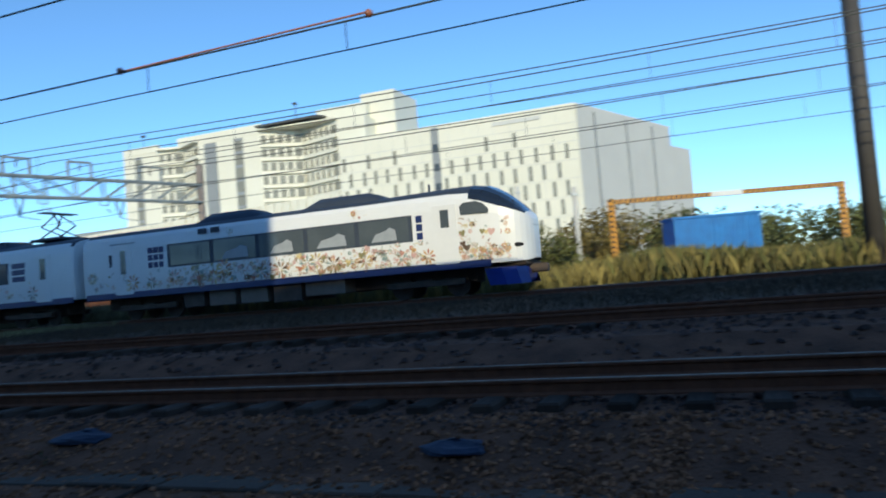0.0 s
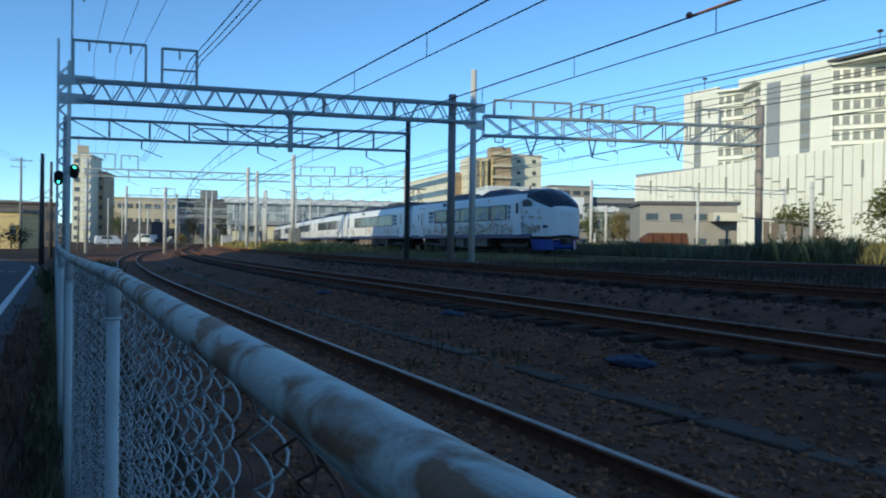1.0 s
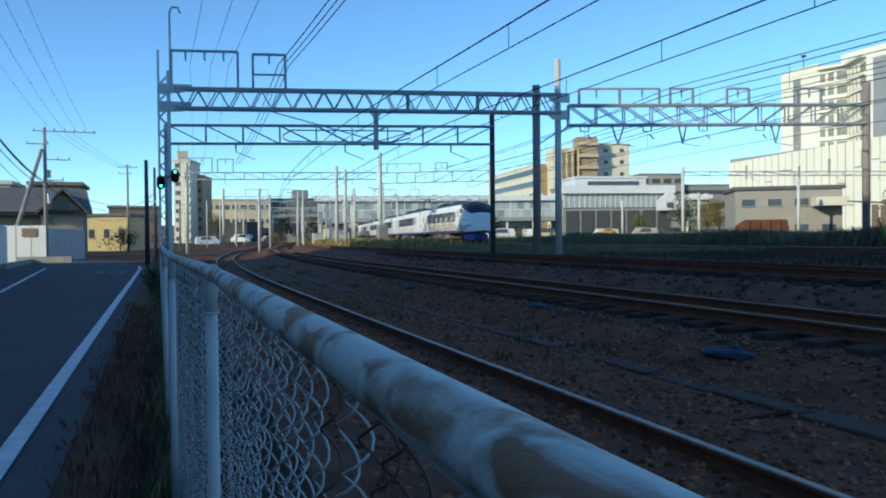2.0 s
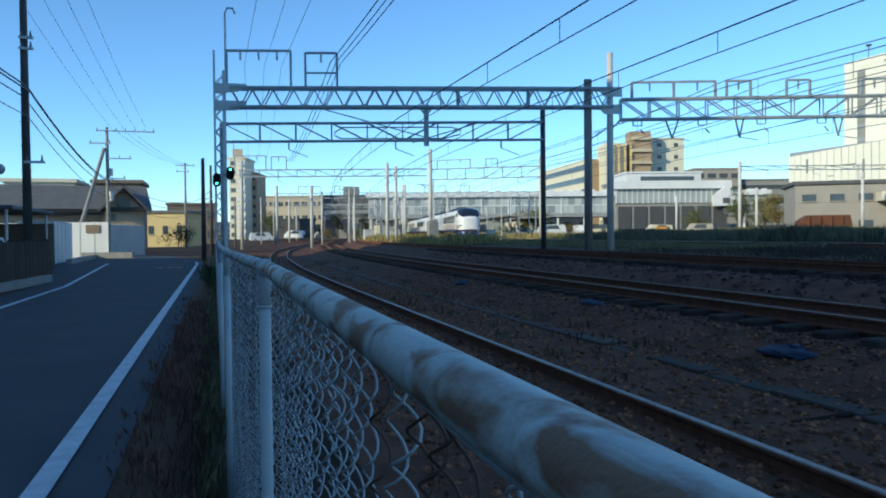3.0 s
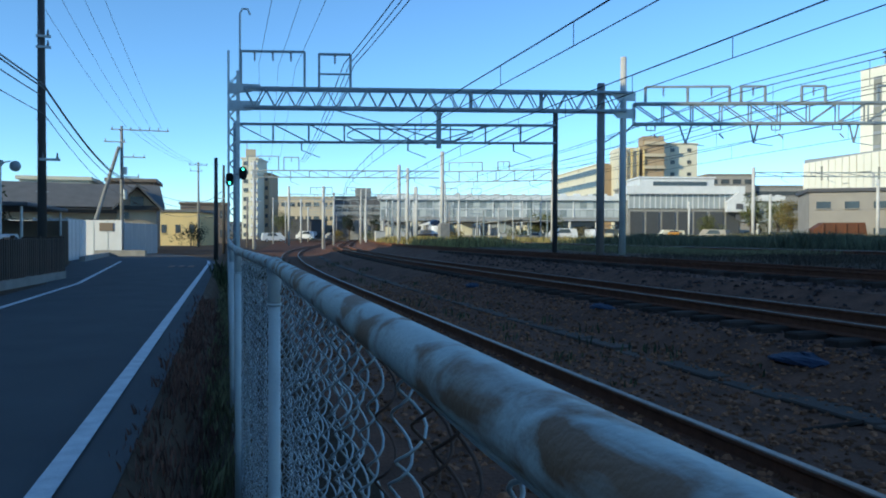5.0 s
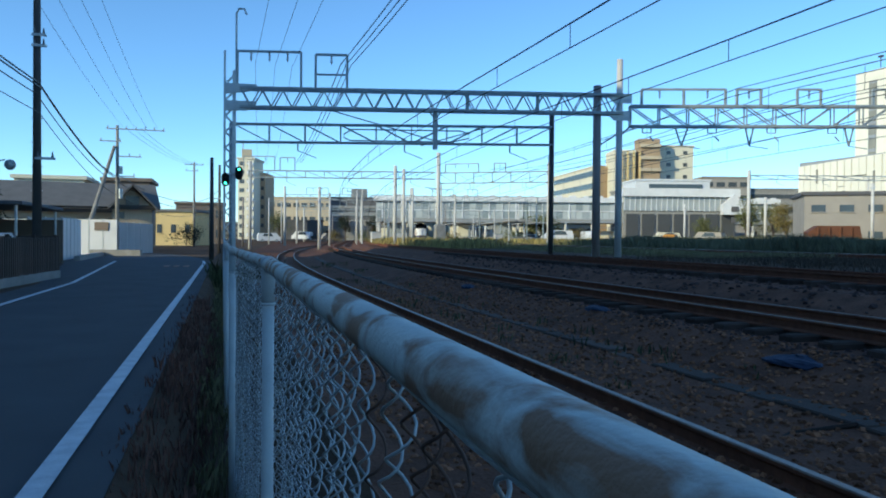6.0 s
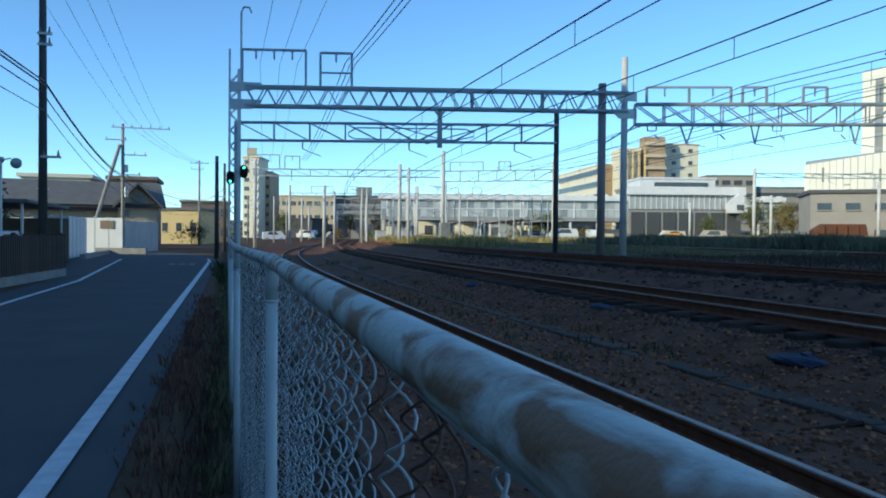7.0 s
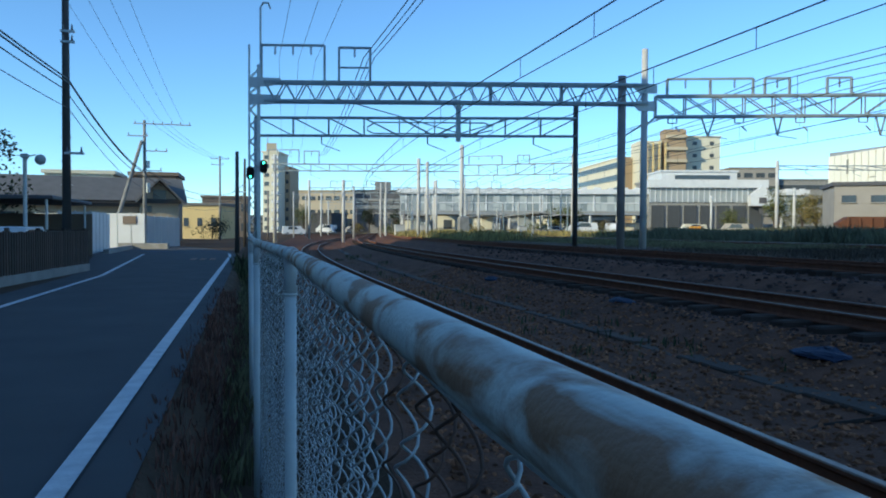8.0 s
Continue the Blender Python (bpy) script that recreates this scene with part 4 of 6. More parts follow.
for k in range(7):
    part("window", Geo().box((129.86, 50, 4.6 + k * 3.75), (0.1, 1.2, 1.4)), BGLASS, east)
part("roof_lettering", Geo().box((129.9, 34, 29.8), (0.12, 9.0, 0.7)), BW2, east, "faint lettering bars below the roofline")
er = Matrix.Rotation(-math.atan2(13.5, 38), 3, "Z")
# weaker sun on the end wall and end wing is put into BW2's grey
part("end_wall", Geo().box((149.0, 16.2, 16), (39.6, 0.2, 30.6), er), BW2, big, "plain end wall, greyed to stand for weaker sun, with vertical joints")
for x in (136, 148, 159):
    part("rain_pipe", Geo().box((x, 23 - (x - 130) * 13.5 / 38 - 0.25, 15.5), (0.5, 0.2, 30), er), BGREY, big)
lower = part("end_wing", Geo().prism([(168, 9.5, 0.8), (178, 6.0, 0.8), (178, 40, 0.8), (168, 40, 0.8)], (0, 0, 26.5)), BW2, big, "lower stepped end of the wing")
# zigzag front of the main block: piers, then two angled recesses with balconies
FRONT = [(133, 129.5), (133, 119.2), (135.2, 113.6), (131.4, 106.4), (131.4, 90.5), (136.4, 82.8), (133, 72.4), (133, 66)]
main = part("main_block", Geo().prism([(165, 66, 0.8), (165, 129.5, 0.8)] + [(x, y, 0.8) for x, y in FRONT], (0, 0, 35.9)), BW, big, "tall main block with balconies in angled recesses")


def along_wall(p, q, a, b, z, thick, h, out=0.0):
    """A flat box on the wall from p to q, between a and b metres along it."""
    p, q = Vector((*p, 0)), Vector((*q, 0))
    u = (q - p).normalized()
    n = Vector((u.y, -u.x, 0))
    if n.x > 0:
        n = -n
    c = p + u * (a + b) / 2 + n * out
    return Geo().box((c.x, c.y, z), (b - a, thick, h), Matrix(((u.x, n.x, 0), (u.y, n.y, 0), (0, 0, 1))))


for p, q in zip(FRONT, FRONT[1:]):
    if (p, q) in ((FRONT[0], FRONT[1]), (FRONT[3], FRONT[4]), (FRONT[6], FRONT[7])):
        continue
    wide = math.hypot(q[0] - p[0], q[1] - p[1])
    for k in range(7):
        z = 35.4 - 2.94 * k
        part("balcony", along_wall(p, q, 0.2, wide - 0.2, z - 1.9, 0.7, 0.7, 0.3), BW, main)
        part("window_band", along_wall(p, q, 0.3, wide - 0.3, z - 0.5, 0.3, 1.7, 0.0), BWIN, main)
        for j in range(1, int(wide / 1.75)):
            part("mullion", along_wall(p, q, j * 1.75 - 0.28, j * 1.75 + 0.28, z - 0.5, 0.5, 1.75, 0.25), BW, main)
    part("eaves", along_wall(p, q, 0, wide, 36.9, 1.6, 0.5, 0.5), BW, main)
for p, q, a, b, m in ((FRONT[0], FRONT[1], 3.6, 5.4, BWIN), (FRONT[3], FRONT[4], 1.6, 4.6, BGREY), (FRONT[3], FRONT[4], 9.5, 11.5, BWIN)):
    for k in range(7):
        part("window", along_wall(p, q, a, b, 34.3 - 2.94 * k, 0.3, 2.2, 0.02), m, main)
    part("dark_strip", along_wall(p, q, a - 0.1, b + 0.1, 26, 0.2, 20, 0.01), BGREY, main)
for p, q, z in ((FRONT[0], FRONT[1], 38.2), (FRONT[3], FRONT[4], 37.8)):
    part("parapet", along_wall(p, q, 0, math.hypot(q[0] - p[0], q[1] - p[1]), z - 0.8, 1.0, 1.6, -0.4), BW, main)
block(big, "roof_storey", 135, 150, 92.4, 115.3, 39.3, label="set back roof storey", z0=36)
block(big, "roof_storey", 136, 150, 67.0, 79.0, 40.2, label="set back roof storey", z0=30)
block(big, "roof_tower", 138, 150, 61.4, 69.2, 42.4, label="lift tower on the roof", z0=30)
part("recess_roof", Geo().prism([(131.0, 90.5, 36.72), (132.6, 72.4, 36.72), (140, 72.4, 36.72), (140, 90.5, 36.72)], (0, 0, 0.4)), BW, big)
part("roof_canopy", Geo().prism([(129.8, 90.3, 37.15), (131.6, 76.5, 37.7), (138, 76.5, 38.5), (138, 90.3, 37.7)], (0, 0, 0.45)), BDARK, big, "dark projecting roof canopy")
for y in (126, 84):
    part("roof_aerial", Geo().beam((136, y, 36.7), (136, y, 41.6 if y > 100 else 42.5), 0.12).box((136, y, 41.6 if y > 100 else 42.5), (0.8, 0.8, 0.4)), BDARK, big)
pod = block(big, "podium", 121.2, 140, 66.5, 132.8, 18.6, BGREY, label="lower wing clad in narrow vertical white panels")
for k in range(37):
    y = 67.3 + k * 1.79
    top = 19.7 - 0.030 * (y - 67)
    cut = rng.uniform(6, 15)
    part("fin", Geo().box((120.95, y, (0.9 + cut) / 2), (0.5, 1.66, cut - 0.9)), BW, pod)
    part("fin", Geo().box((120.95, y + rng.uniform(-0.05, 0.05), (cut + 0.2 + top) / 2), (0.5, 1.6, top - 0.2 - cut)), BW, pod)
    if k % 4 == 1:
        part("window", Geo().box((120.75, y + 0.85, rng.uniform(8, 16)), (0.4, 0.4, 3.0)), BWIN, pod)
part("end_glazing", Geo().prism([(121.0, 66.4, 0.9), (121.0, 66.4, 19.3), (129.6, 68.0, 19.3), (129.6, 68.0, 0.9)], (0, 0.12, 0)), BGREY, pod, "grey glazed end of the lower wing")

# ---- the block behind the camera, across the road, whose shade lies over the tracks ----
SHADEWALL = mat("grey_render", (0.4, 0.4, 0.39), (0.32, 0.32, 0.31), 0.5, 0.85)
shade_block = thing("apartment_block", "plain grey apartment block across the road", "building")
part("wall", Geo().box((-24, 20.7, 9.9), (14, 42.6, 19.8)), SHADEWALL, shade_block)
part("parapet", Geo().box((-24, 20.7, 20.0), (14.4, 43, 0.4)), SHADEWALL, shade_block)
low_block = thing("apartment_block", "lower grey apartment block across the road", "building")
part("wall", Geo().box((-24, -51, 8.3), (14, 100, 16.6)), SHADEWALL, low_block)
part("parapet", Geo().box((-24, -51, 16.65), (14.4, 100.4, 0.2)), SHADEWALL, low_block)


# ---- plants ----
LEAF = island(mat("leaf_green", (0.14, 0.145, 0.04), (0.065, 0.075, 0.024), 2, 0.7), 0.45, 1.6)
LEAF_DRY = island(mat("leaf_olive", (0.22, 0.165, 0.045), (0.12, 0.095, 0.03), 2, 0.7), 0.45, 1.6)
LEAF_DARK = island(mat("leaf_dark_green", (0.035, 0.05, 0.018), (0.02, 0.03, 0.012), 2, 0.7), 0.4, 1.6)
WEED = island(mat("weed_yellow_green", (0.30, 0.24, 0.075), (0.085, 0.085, 0.028), 0.35, 0.8, fine=1.5, amount=0.75), 0.35, 1.6)
WEED_GREEN = island(mat("weed_green", (0.075, 0.085, 0.03), (0.035, 0.045, 0.016), 0.4, 0.8), 0.4, 1.6)
WEED_PALE = island(mat("weed_pale_green", (0.24, 0.21, 0.10), (0.11, 0.105, 0.05), 0.4, 0.8), 0.4, 1.6)
WEED_SHADE = island(mat("weed_deep_green", (0.16, 0.155, 0.085), (0.095, 0.095, 0.05), 0.3, 0.8), 0.6, 1.35)
VERGE = island(mat("red_brown_dead_stems", (0.17, 0.075, 0.05), (0.08, 0.04, 0.03), 0.8, 0.9), 0.5, 1.6)
DEAD = island(mat("dead_grass", (0.085, 0.058, 0.036), (0.045, 0.032, 0.022), 0.5, 0.9), 0.5, 1.5)
STRAW = island(mat("dry_straw", (0.42, 0.33, 0.12), (0.17, 0.15, 0.05), 0.4, 0.85), 0.4, 1.5)
BARK = mat("grey_brown_bark", (0.12, 0.09, 0.065), (0.06, 0.045, 0.035), 6, 0.9, bump=0.5)


def tree(x, y, h, w, leaf=LEAF, label="bushy roadside tree with olive leaves", seed=1, n=900, z0=None):
    rng = random.Random(seed)
    z0 = height(x) if z0 is None else z0
    t = thing("tree", label, "tree", "trees", Matrix.Translation((x, y, z0 - 0.05)))
    g = Geo().tube([(0, 0, 0), (0.1, 0.05, h * 0.25), (0.0, 0.1, h * 0.6)], h * 0.035, 8, h * 0.012)
    clumps = []
    for i in range(9):
        a, k = rng.uniform(0, 6.28), rng.uniform(0.3, 1.0)
        tip = Vector((math.cos(a) * w * 0.42 * k, math.sin(a) * w * 0.42 * k, h * rng.uniform(0.38, 0.9)))
        g.tube([(0, 0, h * rng.uniform(0.15, 0.45)), tip * 0.6 + Vector((0, 0, h * 0.15)), tip], h * 0.012, 5, h * 0.004)
        clumps.append((tip, rng.uniform(0.16, 0.3) * w))
    clumps.append((Vector((0, 0, h * 0.85)), 0.22 * w))
    clumps.append((Vector((0, 0, h * 0.5)), 0.36 * w))
    part("trunk", g, BARK, t)
    c = Geo()
    s = max(0.1, w * 0.026)
    for i in range(n):
        o, r = rng.choice(clumps)
        d = Vector((rng.gauss(0, 1), rng.gauss(0, 1), rng.gauss(0, 0.8))).normalized() * r * rng.uniform(0.55, 1.1)
        p = o + d
        p.z = max(p.z, h * 0.12)
        u = Vector((rng.gauss(0, 1), rng.gauss(0, 1), rng.gauss(0, 0.6))).normalized() * s * rng.uniform(0.6, 1.5)
        v = u.cross(Vector((rng.gauss(0, 1), rng.gauss(0, 1), rng.gauss(0, 1)))).normalized() * s * rng.uniform(0.3, 0.7)
        c.add([p - u, p + v, p + u, p - v], [(0, 1, 2, 3)])
    tagged(part("crown", c, leaf, t), kind="stuff")
    return t


def weeds(name, label, m, n, region, h0, h1, seed, spread=0.25, blades=9, wide=0.03):
    """Tufts of bent blades scattered over a stretch of ground."""
    rng = random.Random(seed)
    g = Geo()
    for i in range(n):
        x, y = region(rng)
        bx, by, bz = lay(x, y) if x > 0.9 else (x, y, height(x))
        hh = rng.uniform(h0, h1) * (0.6 + 0.4 * noise.noise(Vector((bx * 0.2, by * 0.2, 0))) + 0.3)
        for j in range(blades):
            a = rng.uniform(0, 6.28)
            ox, oy = bx + rng.gauss(0, spread), by + rng.gauss(0, spread)
            lean = hh * rng.uniform(0.05, 0.5)
            w = wide * rng.uniform(0.6, 1.6)
            px, py = -math.sin(a) * w, math.cos(a) * w
            tx, ty = ox + math.cos(a) * lean, oy + math.sin(a) * lean
            g.add([(ox - px, oy - py, bz - 0.02), (ox + px, oy + py, bz - 0.02), (ox + px * 0.8 + math.cos(a) * lean * 0.35, oy + py * 0.8 + math.sin(a) * lean * 0.35, bz + hh * 0.6), (tx, ty, bz + hh)], [(0, 1, 2), (0, 2, 3)])
    return solid(name, g, m, label, "weeds", kind="stuff")


weeds("weeds", "tall yellow-green weeds along the express track", WEED, 3800, lambda r: (r.uniform(27.8, 42), r.uniform(-22, 20)), 0.45, 1.3, 1, 0.9, 30, 0.007)
weeds("weeds", "tall green weeds in the shade beyond the express track", WEED_SHADE, 3600, lambda r: (r.uniform(27.8, 40), r.uniform(14, 56)), 0.5, 1.05, 2, 0.9, 34, 0.0065)
weeds("weeds", "tall olive-green weeds mixed into the dry ones along the express track", LEAF, 1300, lambda r: (r.uniform(28, 42), r.uniform(-22, 20)), 0.6, 1.4, 9, 0.5, 30, 0.008)
weeds("weeds", "short brown dead grass beside the express track", DEAD, 1800, lambda r: (r.uniform(15.5, 22.8), r.uniform(-14, 26)), 0.05, 0.2, 10, 0.6, 14, 0.01)
weeds("weeds", "dry yellow weeds between the far tracks", STRAW, 1900, lambda r: (r.choice((r.uniform(13, 19), r.uniform(26.8, 38))), r.uniform(50, 150)), 0.35, 0.95, 3, 0.8, 18, 0.022)
weeds("weeds", "low green weeds between the tracks and the express line", WEED_PALE, 3600, lambda r: (r.uniform(18.2, 22.8), 24 + 36 * r.random()), 0.06, 0.24, 4, 0.7, 16, 0.009)
weeds("weeds", "low weeds and dead stalks along the foot of the fence", WEED_PALE, 340, lambda r: (r.uniform(-0.3, 0.1), r.uniform(1.2, 30)), 0.06, 0.3, 5, 0.07, 10, 0.006)
weeds("weeds", "red-brown dead grass on the verge beside the road", VERGE, 420, lambda r: (r.uniform(-0.62, -0.2), r.uniform(1.0, 18)), 0.04, 0.17, 6, 0.08, 10, 0.006)
weeds("weeds", "small weeds in the ballast", WEED_GREEN, 60, lambda r: (r.uniform(3.8, 5.6), r.uniform(6, 40)), 0.05, 0.2, 7, 0.12, 9, 0.01)
weeds("weeds", "green weeds round the gantry's foot", WEED_GREEN, 160, lambda r: (r.uniform(-0.4, 1.6), r.uniform(27, 36)), 0.3, 0.9, 8, 0.2, 9, 0.02)

for i, (x, y, h, w, lf) in enumerate(((68, 22, 5.5, 9, LEAF), (72, 12, 5.8, 9, LEAF_DRY), (74, 4, 5.2, 9, LEAF), (66, 33, 5.0, 8, LEAF), (86, 42, 9.5, 10, LEAF), (92, 36, 7.5, 10, LEAF_DRY), (97, 30, 8, 10, LEAF_DRY), (80, 48, 7, 9, LEAF), (78, 57, 5.5, 8, LEAF), (90, 24, 7.5, 10, LEAF), (96, 14, 7, 10, LEAF_DRY),
                                       (84, 84, 7, 7, LEAF), (89, 110, 9.2, 5.5, LEAF), (77, 105, 4.5, 4, LEAF), (80, 90, 6.5, 4.5, LEAF_DRY), (93, 108, 7, 5, LEAF), (57, 126, 4.5, 7, LEAF), (84, -12, 4.4, 9, LEAF), (88, -26, 4.6, 11, LEAF), (82, -2, 4.0, 9, LEAF), (100, 6, 5.5, 11, LEAF_DRY), (105, -8, 5.6, 12, LEAF), (108, -22, 7, 15, LEAF), (104, -40, 7, 15, LEAF_DRY), (110, -56, 7, 16, LEAF), (31, 7.5, 2.6, 3.2, LEAF), (45, 17, 2.6, 5, LEAF_DRY), (43, 10, 2.2, 5, LEAF))):
    tree(x, y, h, w, lf, "bushy olive-green tree at the edge of the yard" if i < 25 else "low wild shrub among the weeds", 20 + i, 2600)
tree(-13.4, 44.5, 7.2, 5.0, LEAF_DARK, "dark leafy street tree beside the houses", 51, 1200)
tree(-4.9, 103, 2.6, 5.0, LEAF_DARK, "dark rounded hedge bush at the end of the road", 52, 900)
tree(28.0, 177.5, 6.4, 3.6, LEAF_DARK, "dark rounded tree beside the station approach", 53, 3200)
tree(34.4, 176, 6.4, 3.6, LEAF_DARK, "dark rounded tree beside the station approach", 54, 3200)
tree(11.6, 166, 6.5, 5.5, LEAF, "green tree beside the station throat", 55, 1800)

# ---- yard beyond the express line ----
HAZ_Y = mat("orange_yellow_paint", (0.62, 0.29, 0.03), (0.45, 0.2, 0.03), 2, 0.5)
HAZ_B = mat("black_stripe_paint", (0.03, 0.025, 0.02), rough=0.6)
WHITE_P = mat("white_sheet_metal", (0.72, 0.73, 0.74), (0.58, 0.6, 0.62), 0.8, 0.5)
gate = thing("height_barrier", "orange and black striped height barrier with a white plate", "height barrier")
P1, P2 = Vector((61, 8.5, 0.75)), Vector((67.8, -9.1, 0.75))


def striped(parent, name, p, q, w):
    """A bar in slanting stripes of two paints."""
    p, q = Vector(p), Vector(q)
    n = round((q - p).length / 0.42)
    bar = part(name, Geo().beam(p, q, w), HAZ_Y, parent, "orange bar with slanting black stripes")
    d = (q - p) / n
    up = Vector((0, 0, 1)) if abs(d.normalized().z) < 0.9 else Vector((-0.36, 0.93, 0))
    for k in range(n):
        a = p + d * (k + 0.2)
        s = up * w * 0.52
        o = d.cross(up).normalized() * (w * 0.52)
        for sg in (-1, 1):
            part("stripe", Geo().add([a - s + o * sg, a + d * 0.45 - s + o * sg, a + d * 0.85 + s + o * sg, a + d * 0.4 + s + o * sg], [(0, 1, 2, 3)]), HAZ_B, bar)


striped(gate, "leg", P1, P1 + Vector((0, 0, 6.3)), 0.5)
striped(gate, "leg", P2, P2 + Vector((0, 0, 6.3)), 0.5)
striped(gate, "crossbar", P1 + Vector((0, 0, 6.1)), P2 + Vector((0, 0, 6.1)), 0.36)
m = (P1 + P2) / 2 + Vector((0, 0, 6.1))
part("clearance_plate", Geo().box(m, (0.44, 2.6, 0.42), Matrix.Rotation(math.atan2(6.8, 17.6), 3, "Z")), WHITE_P, gate, "blank white clearance plate")
BLUE = mat("faded_blue_sheet", (0.012, 0.21, 0.6), (0.01, 0.13, 0.42), 1.2, 0.55, bump=0.2)
box = thing("blue_container", "blue corrugated storage container behind the weeds", "container")
R = Matrix.Rotation(radians(22), 3, "Z")
part("body", Geo().box((51.5, 0.9, 2.6), (2.4, 5.6, 3.4), R, chamfer=0.06), BLUE, box)
for k in range(14):
    part("rib", Geo().box(Vector((51.5, 0.9, 2.6)) + R @ Vector((-1.23, -2.5 + k * 0.385, 0)), (0.06, 0.16, 3.1), R), BLUE, box)
part("lid_frame", Geo().box((51.5, 0.9, 4.33), (2.6, 5.8, 0.14), R), BLUE, box)
GREENP = mat("turquoise_tarpaulin", (0.01, 0.2, 0.17), (0.008, 0.13, 0.11), 1.5, 0.5, bump=0.3)
gb = thing("green_skip", "turquoise-green waste skip half hidden in weeds", "skip")
part("tub", Geo().strip([[(46.0 + 0.0, 23.2 - k * 0.55, 1.0), (45.9, 23.2 - k * 0.55, 2.9), (47.2, 23.2 - k * 0.55, 2.95), (47.2, 23.2 - k * 0.55, 1.0)] for k in range(7)]).box((46.5, 23.2, 1.9), (1.3, 0.08, 1.9)).box((46.5, 19.9, 1.9), (1.3, 0.08, 1.9)), GREENP, gb)
part("rim", Geo().beam((45.85, 23.3, 2.95), (45.85, 19.8, 2.95), 0.12).beam((45.85, 19.8, 2.95), (47.3, 19.8, 2.95), 0.12), GREENP, gb)
for k in range(3):
    part("filler_plate", Geo().box((46.5, 22.6 - k * 1.1, 2.9), (0.7, 0.6, 0.16), chamfer=0.03), WHITE_P, gb)
solid("yard_kerb", Geo().beam((55, 14, 1.7), (50, 30, 1.6), 0.4, 0.5), CONC, "low pale concrete wall along the yard", "wall", kind="structure")
solid("yard_kerb", Geo().beam((70, 64, 1.2), (78, 100, 1.2), 0.4, 0.9), CONC, "low pale concrete wall along the yard", "wall", kind="structure")
solid("yard_kerb", Geo().beam((55, 14, 1.7), (66, -40, 1.7), 0.4, 0.5), CONC, "low pale concrete wall along the yard", "wall", kind="structure")


# ---- buildings ----
def building(name, label, corner, along, depth, z1, m, rows=0, cols=0, ww=0.6, wh=0.5, glass=None, z0=0.7, roof=None, category="building"):
    """A block on a line from corner along a vector; its windows are sunk boxes on the side to the camera and on both ends."""
    t = thing(name, label, category)
    a, v = Vector((*corner, z0)), Vector((*along, 0))
    n = Vector((v.y, -v.x, 0)).normalized()
    if n.dot(a) > 0:
        n = -n
    u = v.normalized()
    back = -n * depth
    part("wall", Geo().prism([a, a + v, a + v + back, a + back], (0, 0, z1 - z0)), m, t)
    part("roof", Geo().prism([a - u * 0.3 + n * 0.3 + Vector((0, 0, z1 - z0)), a + v + u * 0.3 + n * 0.3 + Vector((0, 0, z1 - z0)), a + v + back + u * 0.3 - n * 0.3 + Vector((0, 0, z1 - z0)), a + back - u * 0.3 - n * 0.3 + Vector((0, 0, z1 - z0))], (0, 0, 0.4)), roof or m, t)
    turn = Matrix(((u.x, n.x, 0), (u.y, n.y, 0), (0, 0, 1)))
    for r in range(rows):
        z = (r + 0.5) * (z1 - z0) / rows
        for c in range(cols):
            p = a + v * ((c + 0.5) / cols) + Vector((0, 0, z))
            w, h = v.length / cols * ww, (z1 - z0) / rows * wh
            wn = part("window", Geo().box(p, (w, 0.16, h), turn), glass or BGLASS, t)
            part("sill", Geo().box(p + n * 0.1 - Vector((0, 0, h / 2 + 0.06)), (w + 0.15, 0.2, 0.1), turn), m, wn)
    return t


TAN = mat("tan_tiles", (0.42, 0.31, 0.2), (0.34, 0.25, 0.16), 0.4, 0.8)
BEIGE = mat("beige_render", (0.55, 0.47, 0.34), (0.48, 0.4, 0.29), 0.3, 0.8)
CREAM = mat("cream_render", (0.7, 0.66, 0.52), (0.62, 0.58, 0.46), 0.3, 0.8)
YELLOWW = mat("ochre_yellow_render", (0.72, 0.54, 0.25), (0.54, 0.42, 0.21), 0.3, 0.8)
GREYW = mat("grey_siding", (0.36, 0.33, 0.29), (0.28, 0.26, 0.23), 0.6, 0.7)
DKGREY = mat("dark_grey_facade", (0.11, 0.11, 0.12), (0.08, 0.08, 0.085), 0.6, 0.7)
BROWNW = mat("brown_concrete", (0.22, 0.17, 0.13), (0.17, 0.13, 0.1), 0.6, 0.8)
ROOFT = mat("grey_roof_tiles", (0.17, 0.165, 0.16), (0.11, 0.11, 0.105), 1.2, 0.8, bump=0.4, fine=8)
STGLASS = mat("blue_grey_glazing", (0.4, 0.43, 0.44), (0.3, 0.33, 0.34), 0.4, 0.2)
WINW = mat("window_glass_dim", (0.07, 0.09, 0.11), rough=0.12)

at_ = building("apartment_tower", "tall cream apartment tower with stacked balconies", (3.3, 201), (4.0, -1.2), 10, 21.8, CREAM, 9, 2, 0.6, 0.45)
part("roof_house", Geo().box((5.6, 203, 23.3), (2.6, 3, 2.4)), BEIGE, at_)
part("roof_mast", Geo().beam((4.6, 202, 22), (4.6, 202, 27), 0.25), GALV, at_)
for k in range(9):
    part("balcony", Geo().box((6.4, 199.7, 1.9 + 2.32 * k), (1.7, 1.0, 0.8), Matrix.Rotation(-0.29, 3, "Z")), WHITE_P, at_)
building("apartment_tower", "brown apartment tower behind the signal", (7.6, 207), (3.0, -0.8), 12, 18.4, TAN, 7, 2, 0.5, 0.4)
building("station_block", "tan station building with a dark entrance below", (10.5, 237), (22, -6.0), 16, 13.6, BEIGE, 3, 9, 0.7, 0.3)
building("low_shed", "dark open shed at the platform end", (14, 226), (14, -3), 6, 6.2, DKGREY)
